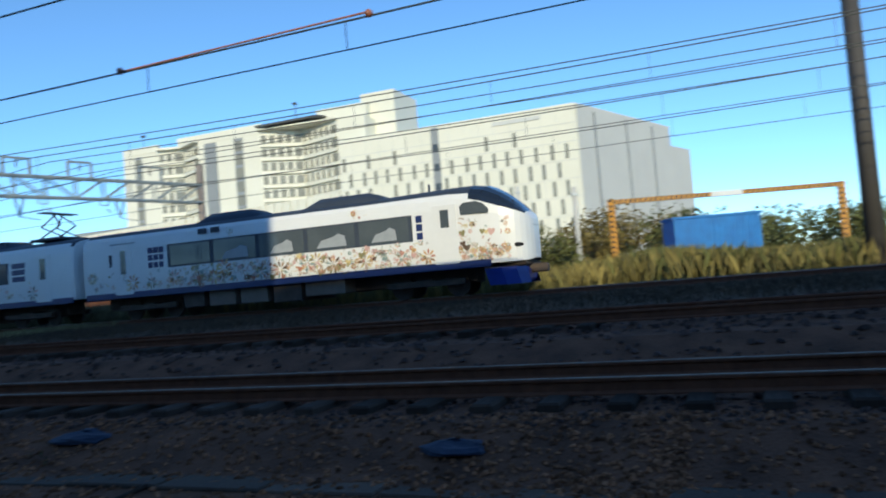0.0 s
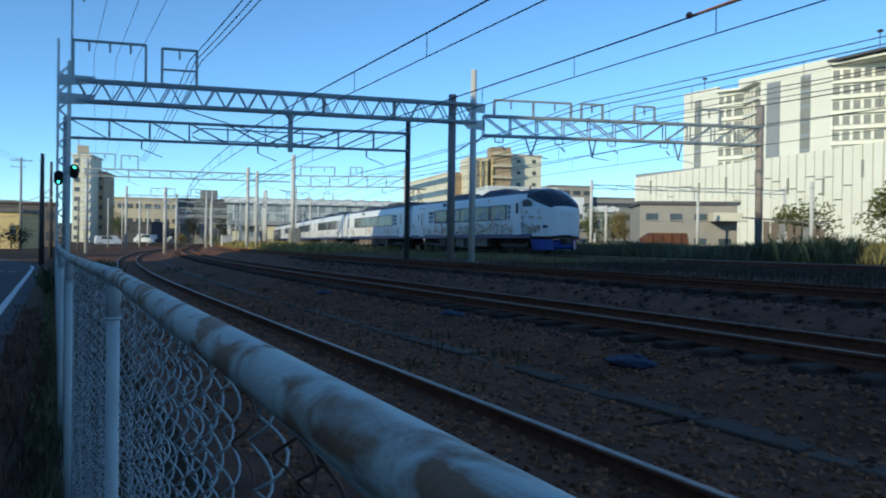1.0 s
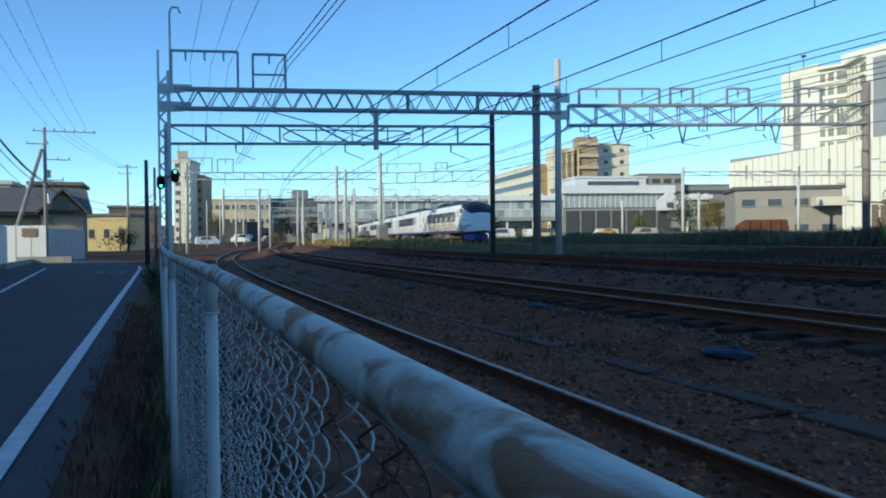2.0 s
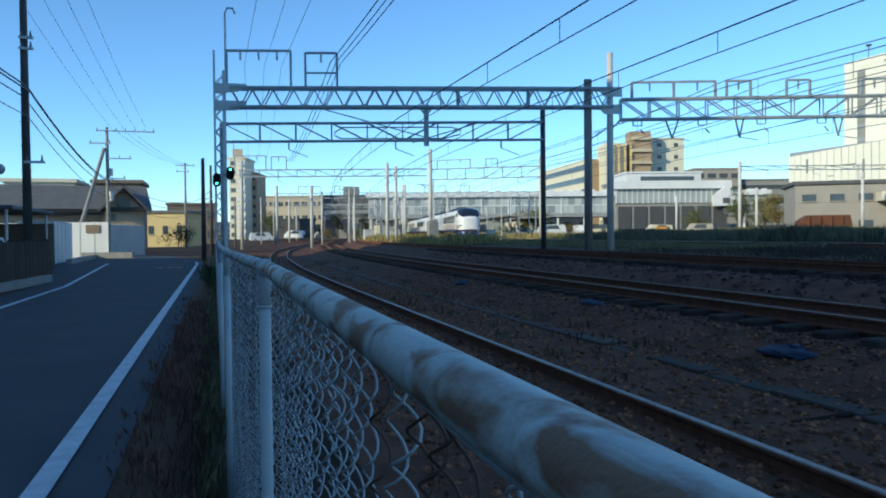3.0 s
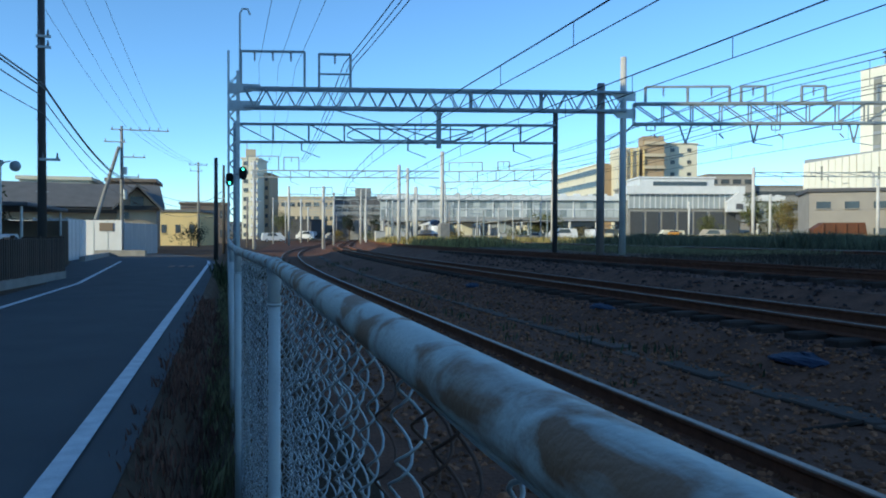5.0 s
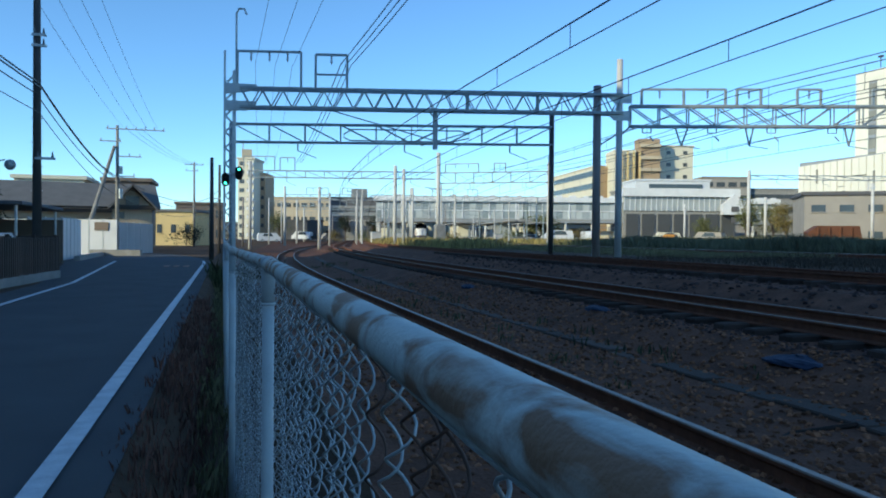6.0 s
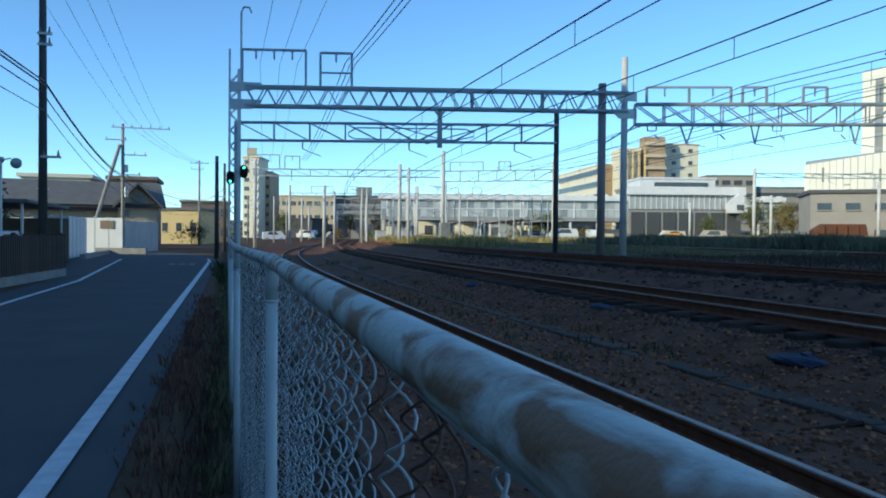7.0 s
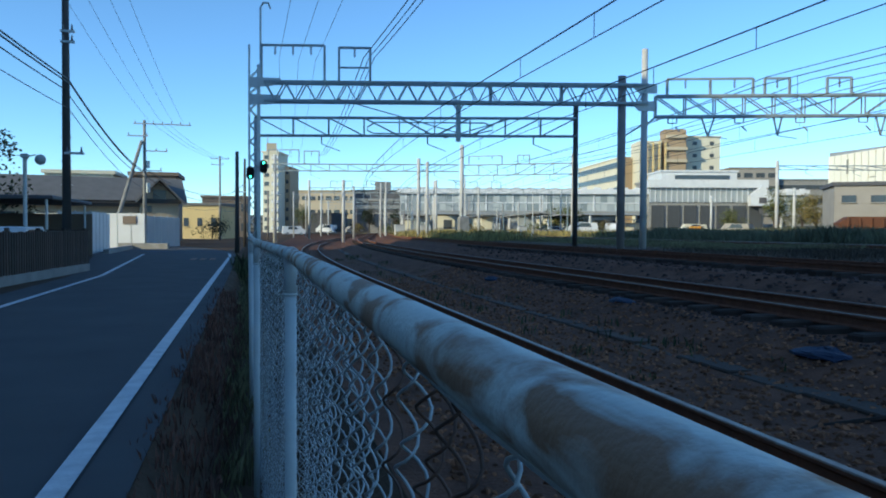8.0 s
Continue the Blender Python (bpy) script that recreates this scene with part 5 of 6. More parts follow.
dg = building("car_park_deck", "dark grey stepped car park deck", (28.5, 211), (16.5, -4.6), 14, 12.6, DKGREY)
for k in range(3):
    part("deck_band", Geo().box((36.4, 208.3, 6.2 + 1.9 * k), (16.0, 0.6, 0.55), Matrix.Rotation(-0.27, 3, "Z")), CONC, dg, "pale concrete deck edge")
part("stair_tower", Geo().box((37.5, 212, 14), (4.2, 3, 3)), CONC, dg)
ab = thing("bridge_abutment", "pale concrete abutment between two dark trees", "abutment")
part("wall", Geo().prism([(28.2, 179, 0.7), (34.2, 178, 0.7), (33.0, 178, 5.5), (29.4, 179, 5.5)], (0.5, 4, 0)), CONC, ab)
# long glazed concourse over the tracks
con = thing("station_concourse", "long elevated glazed station concourse with a white roof edge", "station")
c0, c1 = Vector((34, 168, 0)), Vector((121, 142, 0))
cv = c1 - c0
cu = cv.normalized()
cn = Vector((cu.y, -cu.x, 0))
tn = Matrix(((cu.x, cn.x, 0), (cu.y, cn.y, 0), (0, 0, 1)))
mid_ = (c0 + c1) / 2
part("deck", Geo().box(mid_ + Vector((0, 0, 5.5)), (cv.length, 9, 0.8), tn), CONC, con)
part("glazing", Geo().box(mid_ + Vector((0, 0, 7.8)), (cv.length - 0.4, 8, 3.8), tn), STGLASS, con, "blue-grey glazed side")
part("roof_edge", Geo().box(mid_ + Vector((0, 0, 10.3)), (cv.length + 1, 10, 1.1), tn), WHITE_P, con, "white roof edge")
PANES = [STGLASS, mat("pale_glazing", (0.5, 0.53, 0.53), (0.42, 0.45, 0.45), 0.4, 0.2), mat("deep_glazing", (0.27, 0.31, 0.32), (0.2, 0.23, 0.24), 0.4, 0.15)]
rng = random.Random(44)
for k in range(60):
    p = c0 + cv * (k + 0.5) / 60 + cn * 4.02
    w = cv.length / 60
    part("pane", Geo().box(p + Vector((0, 0, 8.7)), (w - 0.2, 0.12, 1.7), tn), rng.choice(PANES), con)
    part("pane", Geo().box(p + Vector((0, 0, 6.9)), (w - 0.2, 0.12, 1.6), tn), rng.choice(PANES), con)
    if k % 4 == 0 or rng.random() < 0.2:
        part("mullion", Geo().box(p + cn * 0.1 + cu * w * 0.5 + Vector((0, 0, 7.8)), (0.3 if k % 4 == 0 else 0.16, 0.3, 3.9), tn), WHITE_P, con)
    if k % 4 == 0 and abs(p.x - 24.4 - bend(p.y)) > 4:
        part("pillar", Geo().tube([p + Vector((0, 0, 0.6)), p + Vector((0, 0, 5.2))], 0.35, 8), CONCPOLE, con)
    if k % 2:
        part("roof_light", Geo().box(p + Vector((0, 0, 11.0)), (rng.uniform(0.6, 1.5), 1.2, rng.uniform(0.2, 0.7)), tn), WHITE_P, con)
part("transom", Geo().box(mid_ + cn * 4.15 + Vector((0, 0, 7.8)), (cv.length - 0.4, 0.2, 0.2), tn), WHITE_P, con)
part("soffit_line", Geo().box(mid_ + cn * 4.6 + Vector((0, 0, 5.35)), (cv.length, 0.2, 0.5), tn), BGREY, con)
# pale screens and walls under the concourse
for k in range(16):
    p = c0 + cv * (k + 0.5) / 16 + cn * rng.uniform(-3, 3)
    if abs(p.x - 24.4 - bend(p.y)) < 5 or rng.random() < 0.2:
        continue
    sc = thing("platform_screen", "pale screen wall under the concourse", "screen wall", "platform screens")
    part("panel", Geo().box(p + Vector((0, 0, 2.3)), (rng.uniform(2.5, 5), 0.3, rng.uniform(2.2, 3.2)), tn), rng.choice((WHITE_P, CREAM, CONC, STGLASS)), sc)
    part("cap_rail", Geo().box(p + Vector((0, 0, 4.2)), (5.0, 0.3, 0.15), tn), GALV, sc)
    part("leg", Geo().box(p + Vector((0, 0, 2.4)), (0.2, 0.35, 3.6), tn), GALV, sc)
tb = building("tiered_building", "tiered pale building with long window bands", (112.9, 241), (-6.2, -41), 6.2, 23.3, CREAM, 6, 1, 0.98, 0.45)
part("end_wall", Geo().box((109.9, 199.4, 12.1), (6.0, 0.6, 23.4), Matrix.Rotation(0.15, 3, "Z")), TAN, tb, "tan tiled end wall")
for k in range(5):
    part("end_window", Geo().box((112.0, 199.1, 4.6 + 3.8 * k), (0.9, 0.4, 1.2), Matrix.Rotation(0.15, 3, "Z")), BGLASS, tb)
building("distant_block", "grey-brown distant block behind the depot", (133, 183), (13, -4), 10, 19.6, GREYW, 5, 4, 0.7, 0.35)
building("distant_block", "grey distant block with dark window bands", (146, 181), (20, -7), 10, 16.4, CONC, 4, 1, 0.95, 0.3)
ap = building("apartment_house", "cream apartment house with a dark stair core", (124.5, 192), (9.5, -2.8), 16, 29.3, CREAM, 8, 2, 0.25, 0.3)
part("stair_core", Geo().box((119.5, 191.2, 15.5), (6.2, 5, 31), Matrix.Rotation(-0.28, 3, "Z")), TAN, ap, "tan open stair core")
for k in range(8):
    part("balcony", Geo().box((119, 188.4, 4.4 + 3.5 * k), (6.0, 1.2, 0.9), Matrix.Rotation(-0.28, 3, "Z")), BEIGE, ap)
part("west_wing", Geo().box((113.5, 196, 14), (6.5, 10, 27.5), Matrix.Rotation(-0.28, 3, "Z")), CREAM, ap, "ochre wing")
for k in range(4):
    part("pilaster", Geo().box((110.8 + 1.7 * k, 190.6 - 0.48 * k, 14), (0.45, 0.6, 26.5), Matrix.Rotation(-0.28, 3, "Z")), YELLOWW, ap)
building("station_annex", "low cream station annex behind the concourse", (42, 180), (48, -15), 4, 5.3, CREAM, 1, 12, 0.5, 0.5)
wl = building("low_white_building", "low white commercial building with a dark window band", (95.4, 157.5), (17.5, -4.8), 12, 15.8, WHITE_P)
part("window_band", Geo().box((104.8, 154.8, 14.4), (13, 0.3, 1.2), Matrix.Rotation(-0.268, 3, "Z")), WINW, wl)
st = building("depot_hall", "grey-beige depot hall with a white fascia and open dark bays", (86, 147), (24.5, -7), 12, 12.6, CONC)
hu = Vector((24.5, -7, 0)).normalized()
hn = Vector((hu.y, -hu.x, 0))
ht = Matrix(((hu.x, hn.x, 0), (hu.y, hn.y, 0), (0, 0, 1)))
h0 = Vector((86, 147, 0))
part("glazing", Geo().box(h0 + hu * 12.7 + hn * 0.1 + Vector((0, 0, 9.6)), (25.4, 0.4, 3.2), ht), STGLASS, st, "long grey glazing band")
for k in range(7):
    q = h0 + hu * (2.0 + 3.6 * k) + hn * 0.1
    part("bay", Geo().box(q + Vector((0, 0, 4.2)), (2.8, 0.5, 6.2), ht), BDARK, st, "open dark bay")
    for j in (-1.8, -0.6, 0.6):
        part("mullion", Geo().box(q + hu * j + hn * 0.2 + Vector((0, 0, 9.6)), (0.18, 0.3, 3.2), ht), WHITE_P, st)
part("fascia", Geo().box(h0 + hu * 12.7 + hn * 0.6 + Vector((0, 0, 12.1)), (26.4, 1.6, 1.8), ht), WHITE_P, st, "deep white fascia")
gable = h0 + hu * 21.5 + hn * 1.2
part("gable", Geo().prism([gable + Vector((0, 0, 7.2)), gable + Vector((0, 0, 9.4)), gable + hu * 2.6 + Vector((0, 0, 11.6)), gable + hu * 5.2 + Vector((0, 0, 9.4)), gable + hu * 5.2 + Vector((0, 0, 7.2))], hn * 1.5), WHITE_P, st, "white end gable")
for k in range(2):
    part("gable_window", Geo().box(gable + hu * 2.6 + hn * 1.6 + Vector((0, 0, 8.4 - 2.4 * k)), (1.5, 0.3, 1.2), ht), DKGREY, st)
sm = building("yard_office", "grey two-storey yard office with small windows", (64.2, 69.5), (9.6, -6.6), 9, 6.75, GREYW, 2, 4, 0.5, 0.26, WINW, roof=DKGREY)
part("porch", Geo().box((71.6, 62.7, 5.2), (3.4, 2.4, 1.0), Matrix.Rotation(-0.6, 3, "Z")), CREAM, sm, "cream porch canopy")
RUSTY = mat("rust_orange_steel", (0.15, 0.055, 0.025), (0.09, 0.036, 0.017), 1.5, 0.8)
wg = thing("scrap_skip", "rust-orange steel skip beside the yard office", "skip")
part("tub", Geo().prism([(57.5, 61.6, 0.75), (57.5, 61.6, 2.4), (58.4, 61.2, 3.05), (61.8, 59.4, 3.05), (62.2, 59.2, 0.75)], (0.8, 1.6, 0)), RUSTY, wg)
for k in range(4):
    part("rib", Geo().box((58.3 + 0.95 * k, 61.15 - 0.48 * k, 1.85), (0.16, 0.2, 2.0)), RUSTY, wg)
shed = thing("lean_to_shed", "brown timber lean-to beside the yard office", "shed")
for k in range(9):
    part("board", Geo().box((68.5 + 0.75 * k, 55.5 - 0.42 * k, 2.6 - 0.06 * k), (0.6, 0.2, 4.0 - 0.12 * k), Matrix.Rotation(-0.5, 3, "Z")), BROWNW if k % 3 else CONC, shed)
part("roof", Geo().prism([(68, 56, 4.7), (75.5, 51.8, 4.2), (76.5, 54, 4.4), (69, 58.2, 4.9)], (0, 0, 0.15)), ROOFT, shed)


def vehicle(x, y, z, yaw, paint, label, L=4.2, W=1.65, H=1.5, van=False):
    """A parked car or van, with cabin, windows, wheels and lamps."""
    t = thing("parked_van" if van else "parked_car", label, "van" if van else "car", at=pose(x, y, z, 0, 0, yaw))
    hood = 0.55 * H
    prof = [(-L / 2, 0.3), (-L / 2, hood * 1.05), (-L * 0.46, H * 0.95), (L * 0.28, H), (L * 0.42, hood * 1.1), (L / 2, hood), (L / 2, 0.3)] if van else [(-L / 2, 0.3), (-L / 2, hood), (-L * 0.40, hood * 1.1), (-L * 0.27, H * 0.97), (L * 0.08, H), (L * 0.24, hood * 1.1), (L * 0.48, hood * 0.9), (L / 2, 0.3)]
    part("body", Geo().prism([(a, -W / 2, b) for a, b in prof], (0, W, 0)), paint, t)
    for s in (-1, 1):
        part("side_window", Geo().prism([(-L * 0.3, s * (W / 2 + 0.004), hood * 1.15), (-L * 0.24, s * (W / 2 + 0.004), H * 0.92), (L * 0.06, s * (W / 2 + 0.004), H * 0.93), (L * 0.18, s * (W / 2 + 0.004), hood * 1.15)], (0, s * 0.01, 0)), WINW, t)
        for wx in (-L * 0.3, L * 0.3):
            wh = part("wheel", Geo().tube([(wx, s * W / 2 - 0.1 * s, 0.3), (wx, s * W / 2 + 0.03 * s, 0.3)], 0.3, 14), CABLE, t)
            part("rim", Geo().tube([(wx, s * W / 2 + 0.03 * s, 0.3), (wx, s * W / 2 + 0.04 * s, 0.3)], 0.17, 12), GALV, wh)
        part("headlight", Geo().box((L / 2, s * W * 0.36, hood * 0.8), (0.06, 0.3, 0.14)), GALV, t)
    return t


vehicle(57, 109, 0.8, 60, WHITE_P, "small white van parked in the yard", 4.2, 1.7, 2.0, True)
vehicle(65, 97, 0.8, 40, HAZ_Y, "yellow car parked in the yard")
vehicle(68, 92, 0.8, 120, GREYW, "grey van parked beside the depot", 4.5, 1.7, 1.9, True)
vehicle(52, 121, 0.8, 150, WHITE_P, "white car parked in the station yard")
vehicle(59, 118, 0.8, 20, GALV, "silver car parked in the station yard")
vehicle(74, 112, 0.8, 165, CREAM, "cream van parked in the station yard", 4.6, 1.7, 2.0, True)
vehicle(80, 106, 0.8, 160, WHITE_P, "white car parked in the station yard")
rng = random.Random(17)
for k in range(26):
    x, y = rng.choice(((10.2, 0), (14.8, 0), (20.5, 0), (28.5, 0), (34, 0)))[0], 88 + 3.1 * k
    x += bend(y)
    h = rng.uniform(4.5, 8.5)
    mast = thing("catenary_mast", "slim pale catenary mast in the station throat", "mast", "far catenary masts")
    part("post", Geo().tube([(x, y, 0.6), (x, y, h)], 0.1, 8), CONCPOLE if k % 3 else GREENSTEEL, mast)
    part("bracket", Geo().beam((x, y, h - 0.6), (x - 2.2, y, h - 0.4), 0.09).beam((x, y, h - 1.5), (x - 1.6, y, h - 0.5), 0.06), GREENSTEEL, mast)
vehicle(20.4, 171, 0.7, 170, CABLE, "dark car parked beside the station throat", 4.3, 1.7, 1.5)
vehicle(22.9, 168, 0.7, 20, GREYW, "grey car parked beside the station throat", 4.2, 1.7, 1.6)
vehicle(17.2, 172, 0.7, 150, WHITE_P, "white van parked beside the station throat", 4.6, 1.7, 2.0, True)
vehicle(8.6, 152, 0.3, 5, WHITE_P, "white van parked below the apartment tower", 4.6, 1.7, 1.9, True)
vehicle(47.5, 100, 0.8, 160, WHITE_P, "white van parked in the weeds by the yard", 4.6, 1.7, 2.0, True)
for i, (x, y, h, w) in enumerate(((17.4, 120, 1.6, 3.0), (24.6, 134, 1.5, 3.4), (37, 120, 1.6, 4.0), (45, 112, 1.8, 4.5), (52, 104, 2.0, 4.0))):
    tree(x, y, h, w, LEAF if i % 2 else LEAF_DRY, "low wild shrub in the dry weeds beside the tracks", 80 + i, 900)
vehicle(-8.2, 29.5, 0.0, 85, WHITE_P, "white car parked behind the rusty fence", 4.3, 1.7, 1.5)

rng = random.Random(91)
for k in range(22):
    x = -30 + 13.5 * k + rng.uniform(-3, 3)
    if 36 < x < 92:
        x += 180
    h = rng.uniform(6.5, 11.5) if k != 6 else 9
    building("distant_house", "hazy distant town building", (x, 285 - 0.55 * max(0, x) + rng.uniform(0, 30)), (rng.uniform(11, 17), rng.uniform(-3, 1)), 10, h, rng.choice((CREAM, BEIGE, GREYW, TAN, CONC)), rng.choice((2, 3)), 5, 0.5, 0.4)
PR = Matrix.Rotation(-math.atan(0.175), 3, "Z")
for k, (x, y, L) in enumerate(((30, 140, 30), (36, 128, 36), (43, 135, 34), (17, 146, 26))):
    c = Vector((x + bend(y), y, 0))
    t = thing("platform_roof", "long grey platform canopy on thin posts", "platform roof", "platform roofs")
    part("canopy", Geo().box(c + Vector((0, 0, 4.3)), (4, L, 0.3), PR, chamfer=0.08), CONC, t)
    part("platform", Geo().box(c + Vector((0, 0, 1.25)), (3.6, L, 1.0), PR), GREYW, t)
    part("kiosk", Geo().box(c + Vector((0, 0, 2.9)), (2, L * 0.4, 2.4), PR), STGLASS if k % 2 else CREAM, t)
    for j in range(6):
        q = c + PR @ Vector((1.4, (j - 2.5) * L / 6, 0))
        part("post", Geo().tube([q + Vector((0, 0, 1.7)), q + Vector((0, 0, 4.2))], 0.14, 8), WHITE_P, t)

# ---- the road's far side ----
HWALL = mat("grey_beige_wall", (0.52, 0.42, 0.3), (0.43, 0.35, 0.25), 0.6, 0.85)
house = thing("house", "single-storey house with a grey tiled gable roof", "house", at=pose(-6.2, 70.0, 0, 0, 0, 10))
part("wall", Geo().prism([(0, 0, 0), (-3.2, 0, 0), (-3.2, 0, 4.0), (-1.6, 0, 5.6), (0, 0, 4.0)], (-0.4, 9, 0)), HWALL, house)
part("long_wall", Geo().box((-11.5, 4.8, 1.9), (17, 8, 3.8)), HWALL, house)
part("roof", Geo().strip([[(0.7, -0.5, 3.9), (0.7, 4.5, 6.2), (0.7, 9.5, 3.9)], [(-20, -0.5, 3.9), (-20, 4.5, 6.2), (-20, 9.5, 3.9)]]).strip([[(0.7, -0.5, 3.7), (0.7, 4.5, 6.0), (0.7, 9.5, 3.7)], [(-20, -0.5, 3.7), (-20, 4.5, 6.0), (-20, 9.5, 3.7)]]), ROOFT, house, "grey tiled roof")
part("gable_roof", Geo().strip([[(0.4, -0.8, 3.75), (0.4, 6, 3.75)], [(-1.6, -0.8, 5.9), (-1.6, 6, 5.9)], [(-3.6, -0.8, 3.75), (-3.6, 6, 3.75)]]).beam((0.4, -0.8, 3.75), (-1.6, -0.8, 5.85), 0.15).beam((-3.6, -0.8, 3.75), (-1.6, -0.8, 5.85), 0.15), ROOFT, house, "front gable with a dark barge board")
part("window", Geo().box((-1.6, -0.04, 4.5), (1.1, 0.1, 0.8)), WINW, house)
part("window", Geo().box((-2.5, -0.04, 3.2), (0.5, 0.1, 0.6)), WINW, house)
# the eaves' shadow over the long wall, made as a dark grey strip
part("eave_shadow_strip", Geo().box((-11, 0.2, 3.55), (16, 0.3, 0.3)), DKGREY, house, "dark strip standing in for the shadow under the eaves")
for k in range(5):
    part("window", Geo().box((-5 - 2.9 * k, 0.75, 2.2), (1.7, 0.12, 1.3)), WINW, house)
building("flat_roof_house", "reddish flat-roofed house behind the gabled one", (-13.4, 92), (5, 0), 8, 7.7, BROWNW, 2, 3, 0.5, 0.4, z0=0)
building("flat_roof_house", "pale house behind the tiled roof", (-22, 90), (7, 0), 8, 7.6, CREAM, 2, 3, 0.5, 0.4, z0=0)
building("yellow_shed", "ochre-yellow building at the end of the road", (-10.3, 117), (6.0, -1.5), 8, 5.0, YELLOWW, 1, 3, 0.35, 0.25, WINW, z0=0, roof=ROOFT)
building("far_house", "far house behind the yellow building", (-9, 150), (9, 0), 8, 7.6, BROWNW, 2, 4, 0.5, 0.4, z0=0)


BLUEGREYP = mat("blue_grey_sheet_metal", (0.4, 0.44, 0.47), (0.3, 0.34, 0.37), 0.8, 0.5)


def panel_wall(x0, y0, x1, y1, z1, n, m, label, cap=None):
    t = thing("panel_fence", label, "wall")
    a, b = Vector((x0, y0, 0)), Vector((x1, y1, 0))
    ang = math.atan2(b.y - a.y, b.x - a.x)
    for k in range(n):
        p = a + (b - a) * (k + 0.5) / n
        part("panel", Geo().box((p.x, p.y, z1 / 2), ((b - a).length / n - 0.03, 0.08, z1), Matrix.Rotation(ang, 3, "Z")), m, t)
        part("post", Geo().box((a.x + (b.x - a.x) * k / n, a.y + (b.y - a.y) * k / n, z1 / 2 + 0.03), (0.08, 0.12, z1 + 0.06), Matrix.Rotation(ang, 3, "Z")), cap or GALV, t)
    return t


panel_wall(-13.0, 51, -10.7, 50.5, 2.4, 3, WHITE_P, "white sheet-metal hoarding beside the road")
panel_wall(-10.6, 46.4, -8.75, 45.6, 2.4, 2, WHITE_P, "white sheet-metal hoarding curving to the road")
panel_wall(-8.75, 45.6, -8.9, 52.0, 2.4, 5, WHITE_P, "white sheet-metal hoarding along the road")
wb = panel_wall(-11.6, 60.0, -7.6, 58.9, 2.6, 4, WHITE_P, "white hoarding with a faded notice board")
part("notice_board", Geo().box((-8.7, 59.1, 2.1), (1.0, 0.06, 0.6), Matrix.Rotation(-0.27, 3, "Z")), BROWNW, wb, "brown faded notice board")
panel_wall(-7.5, 59.2, -5.8, 66, 2.4, 5, BLUEGREYP, "white hoarding along the far road")
solid("road_kerb", Geo().beam((-9, 56.5, 0.2), (-5.6, 55.5, 0.2), 0.4, 0.45).beam((-7.8, 44.6, 0.12), (-8.2, 56, 0.12), 0.3, 0.3), CONC, "pale concrete kerb at the bend of the road", "kerb", kind="structure")
# slatted rusty fence with a low wall
RUSTF = mat("rust_brown_fence", (0.09, 0.06, 0.045), (0.05, 0.035, 0.028), 3, 0.85, per_object=0.3)
rf = thing("slat_fence", "rust-brown slatted fence along the far side of the road", "fence")
sl = Geo().box((0, 0, 0), (0.03, 0.13, 1.1), chamfer=0.008).mesh("slat", RUSTF)
for k in range(78):
    s = new("slat", sl)
    s.parent = rf
    s.matrix_basis = pose(-5.35 - 0.012 * k, 27.2 - 0.17 * k, 0.8 + random.uniform(-0.02, 0.02), random.uniform(-1, 1), 0, 0)
for z in (0.4, 1.2):
    part("rail", Geo().beam((-5.38, 27.3, z), (-6.4, 13.8, z), 0.06), RUSTF, rf)
part("plinth", Geo().beam((-5.36, 27.3, 0.12), (-6.38, 13.8, 0.12), 0.18, 0.26), CONC, rf, "grey concrete plinth")
for k in range(7):
    part("post", Geo().box((-5.42 - 0.155 * k, 27.2 - 2.2 * k, 0.72), (0.1, 0.1, 1.45)), RUSTF, rf)
part("corner_panel", Geo().box((-6.0, 27.5, 0.75), (1.3, 0.08, 1.3)), RUSTF, rf, "solid brown end panel")
car_port = thing("carport", "dark flat carport roof on thin posts", "carport")
part("roof", Geo().box((-11.5, 38, 2.75), (7, 8, 0.18), chamfer=0.04), DKGREY, car_port)
for x, y in ((-8.3, 34.3), (-14.6, 34.3), (-8.3, 41.7), (-14.6, 41.7)):
    part("post", Geo().tube([(x, y, 0), (x, y, 2.7)], 0.06, 8), GALV, car_port)
part("back_wall", Geo().box((-11.5, 42, 1.1), (7, 0.15, 2.2)), BROWNW, car_port)
# street lamp with a round mirror-like head
lamp = thing("street_lamp", "grey street lamp with a round glass head", "street lamp", at=Matrix.Translation((-7.7, 29.0, 0)))
part("pole", Geo().tube([(0, 0, 0), (0, 0, 3.95)], 0.07, 10), GALV, lamp)
part("cap", Geo().box((0, 0, 4.0), (0.24, 0.2, 0.16), chamfer=0.03), GALV, lamp)
part("arm", Geo().tube([(0, 0, 3.8), (0.15, 0, 4.0), (0.35, 0, 4.05)], 0.025, 6), GALV, lamp)
part("head", Geo().ball((0.5, 0, 3.88), 0.19, 12), STGLASS, lamp, "round glass lamp head", True)


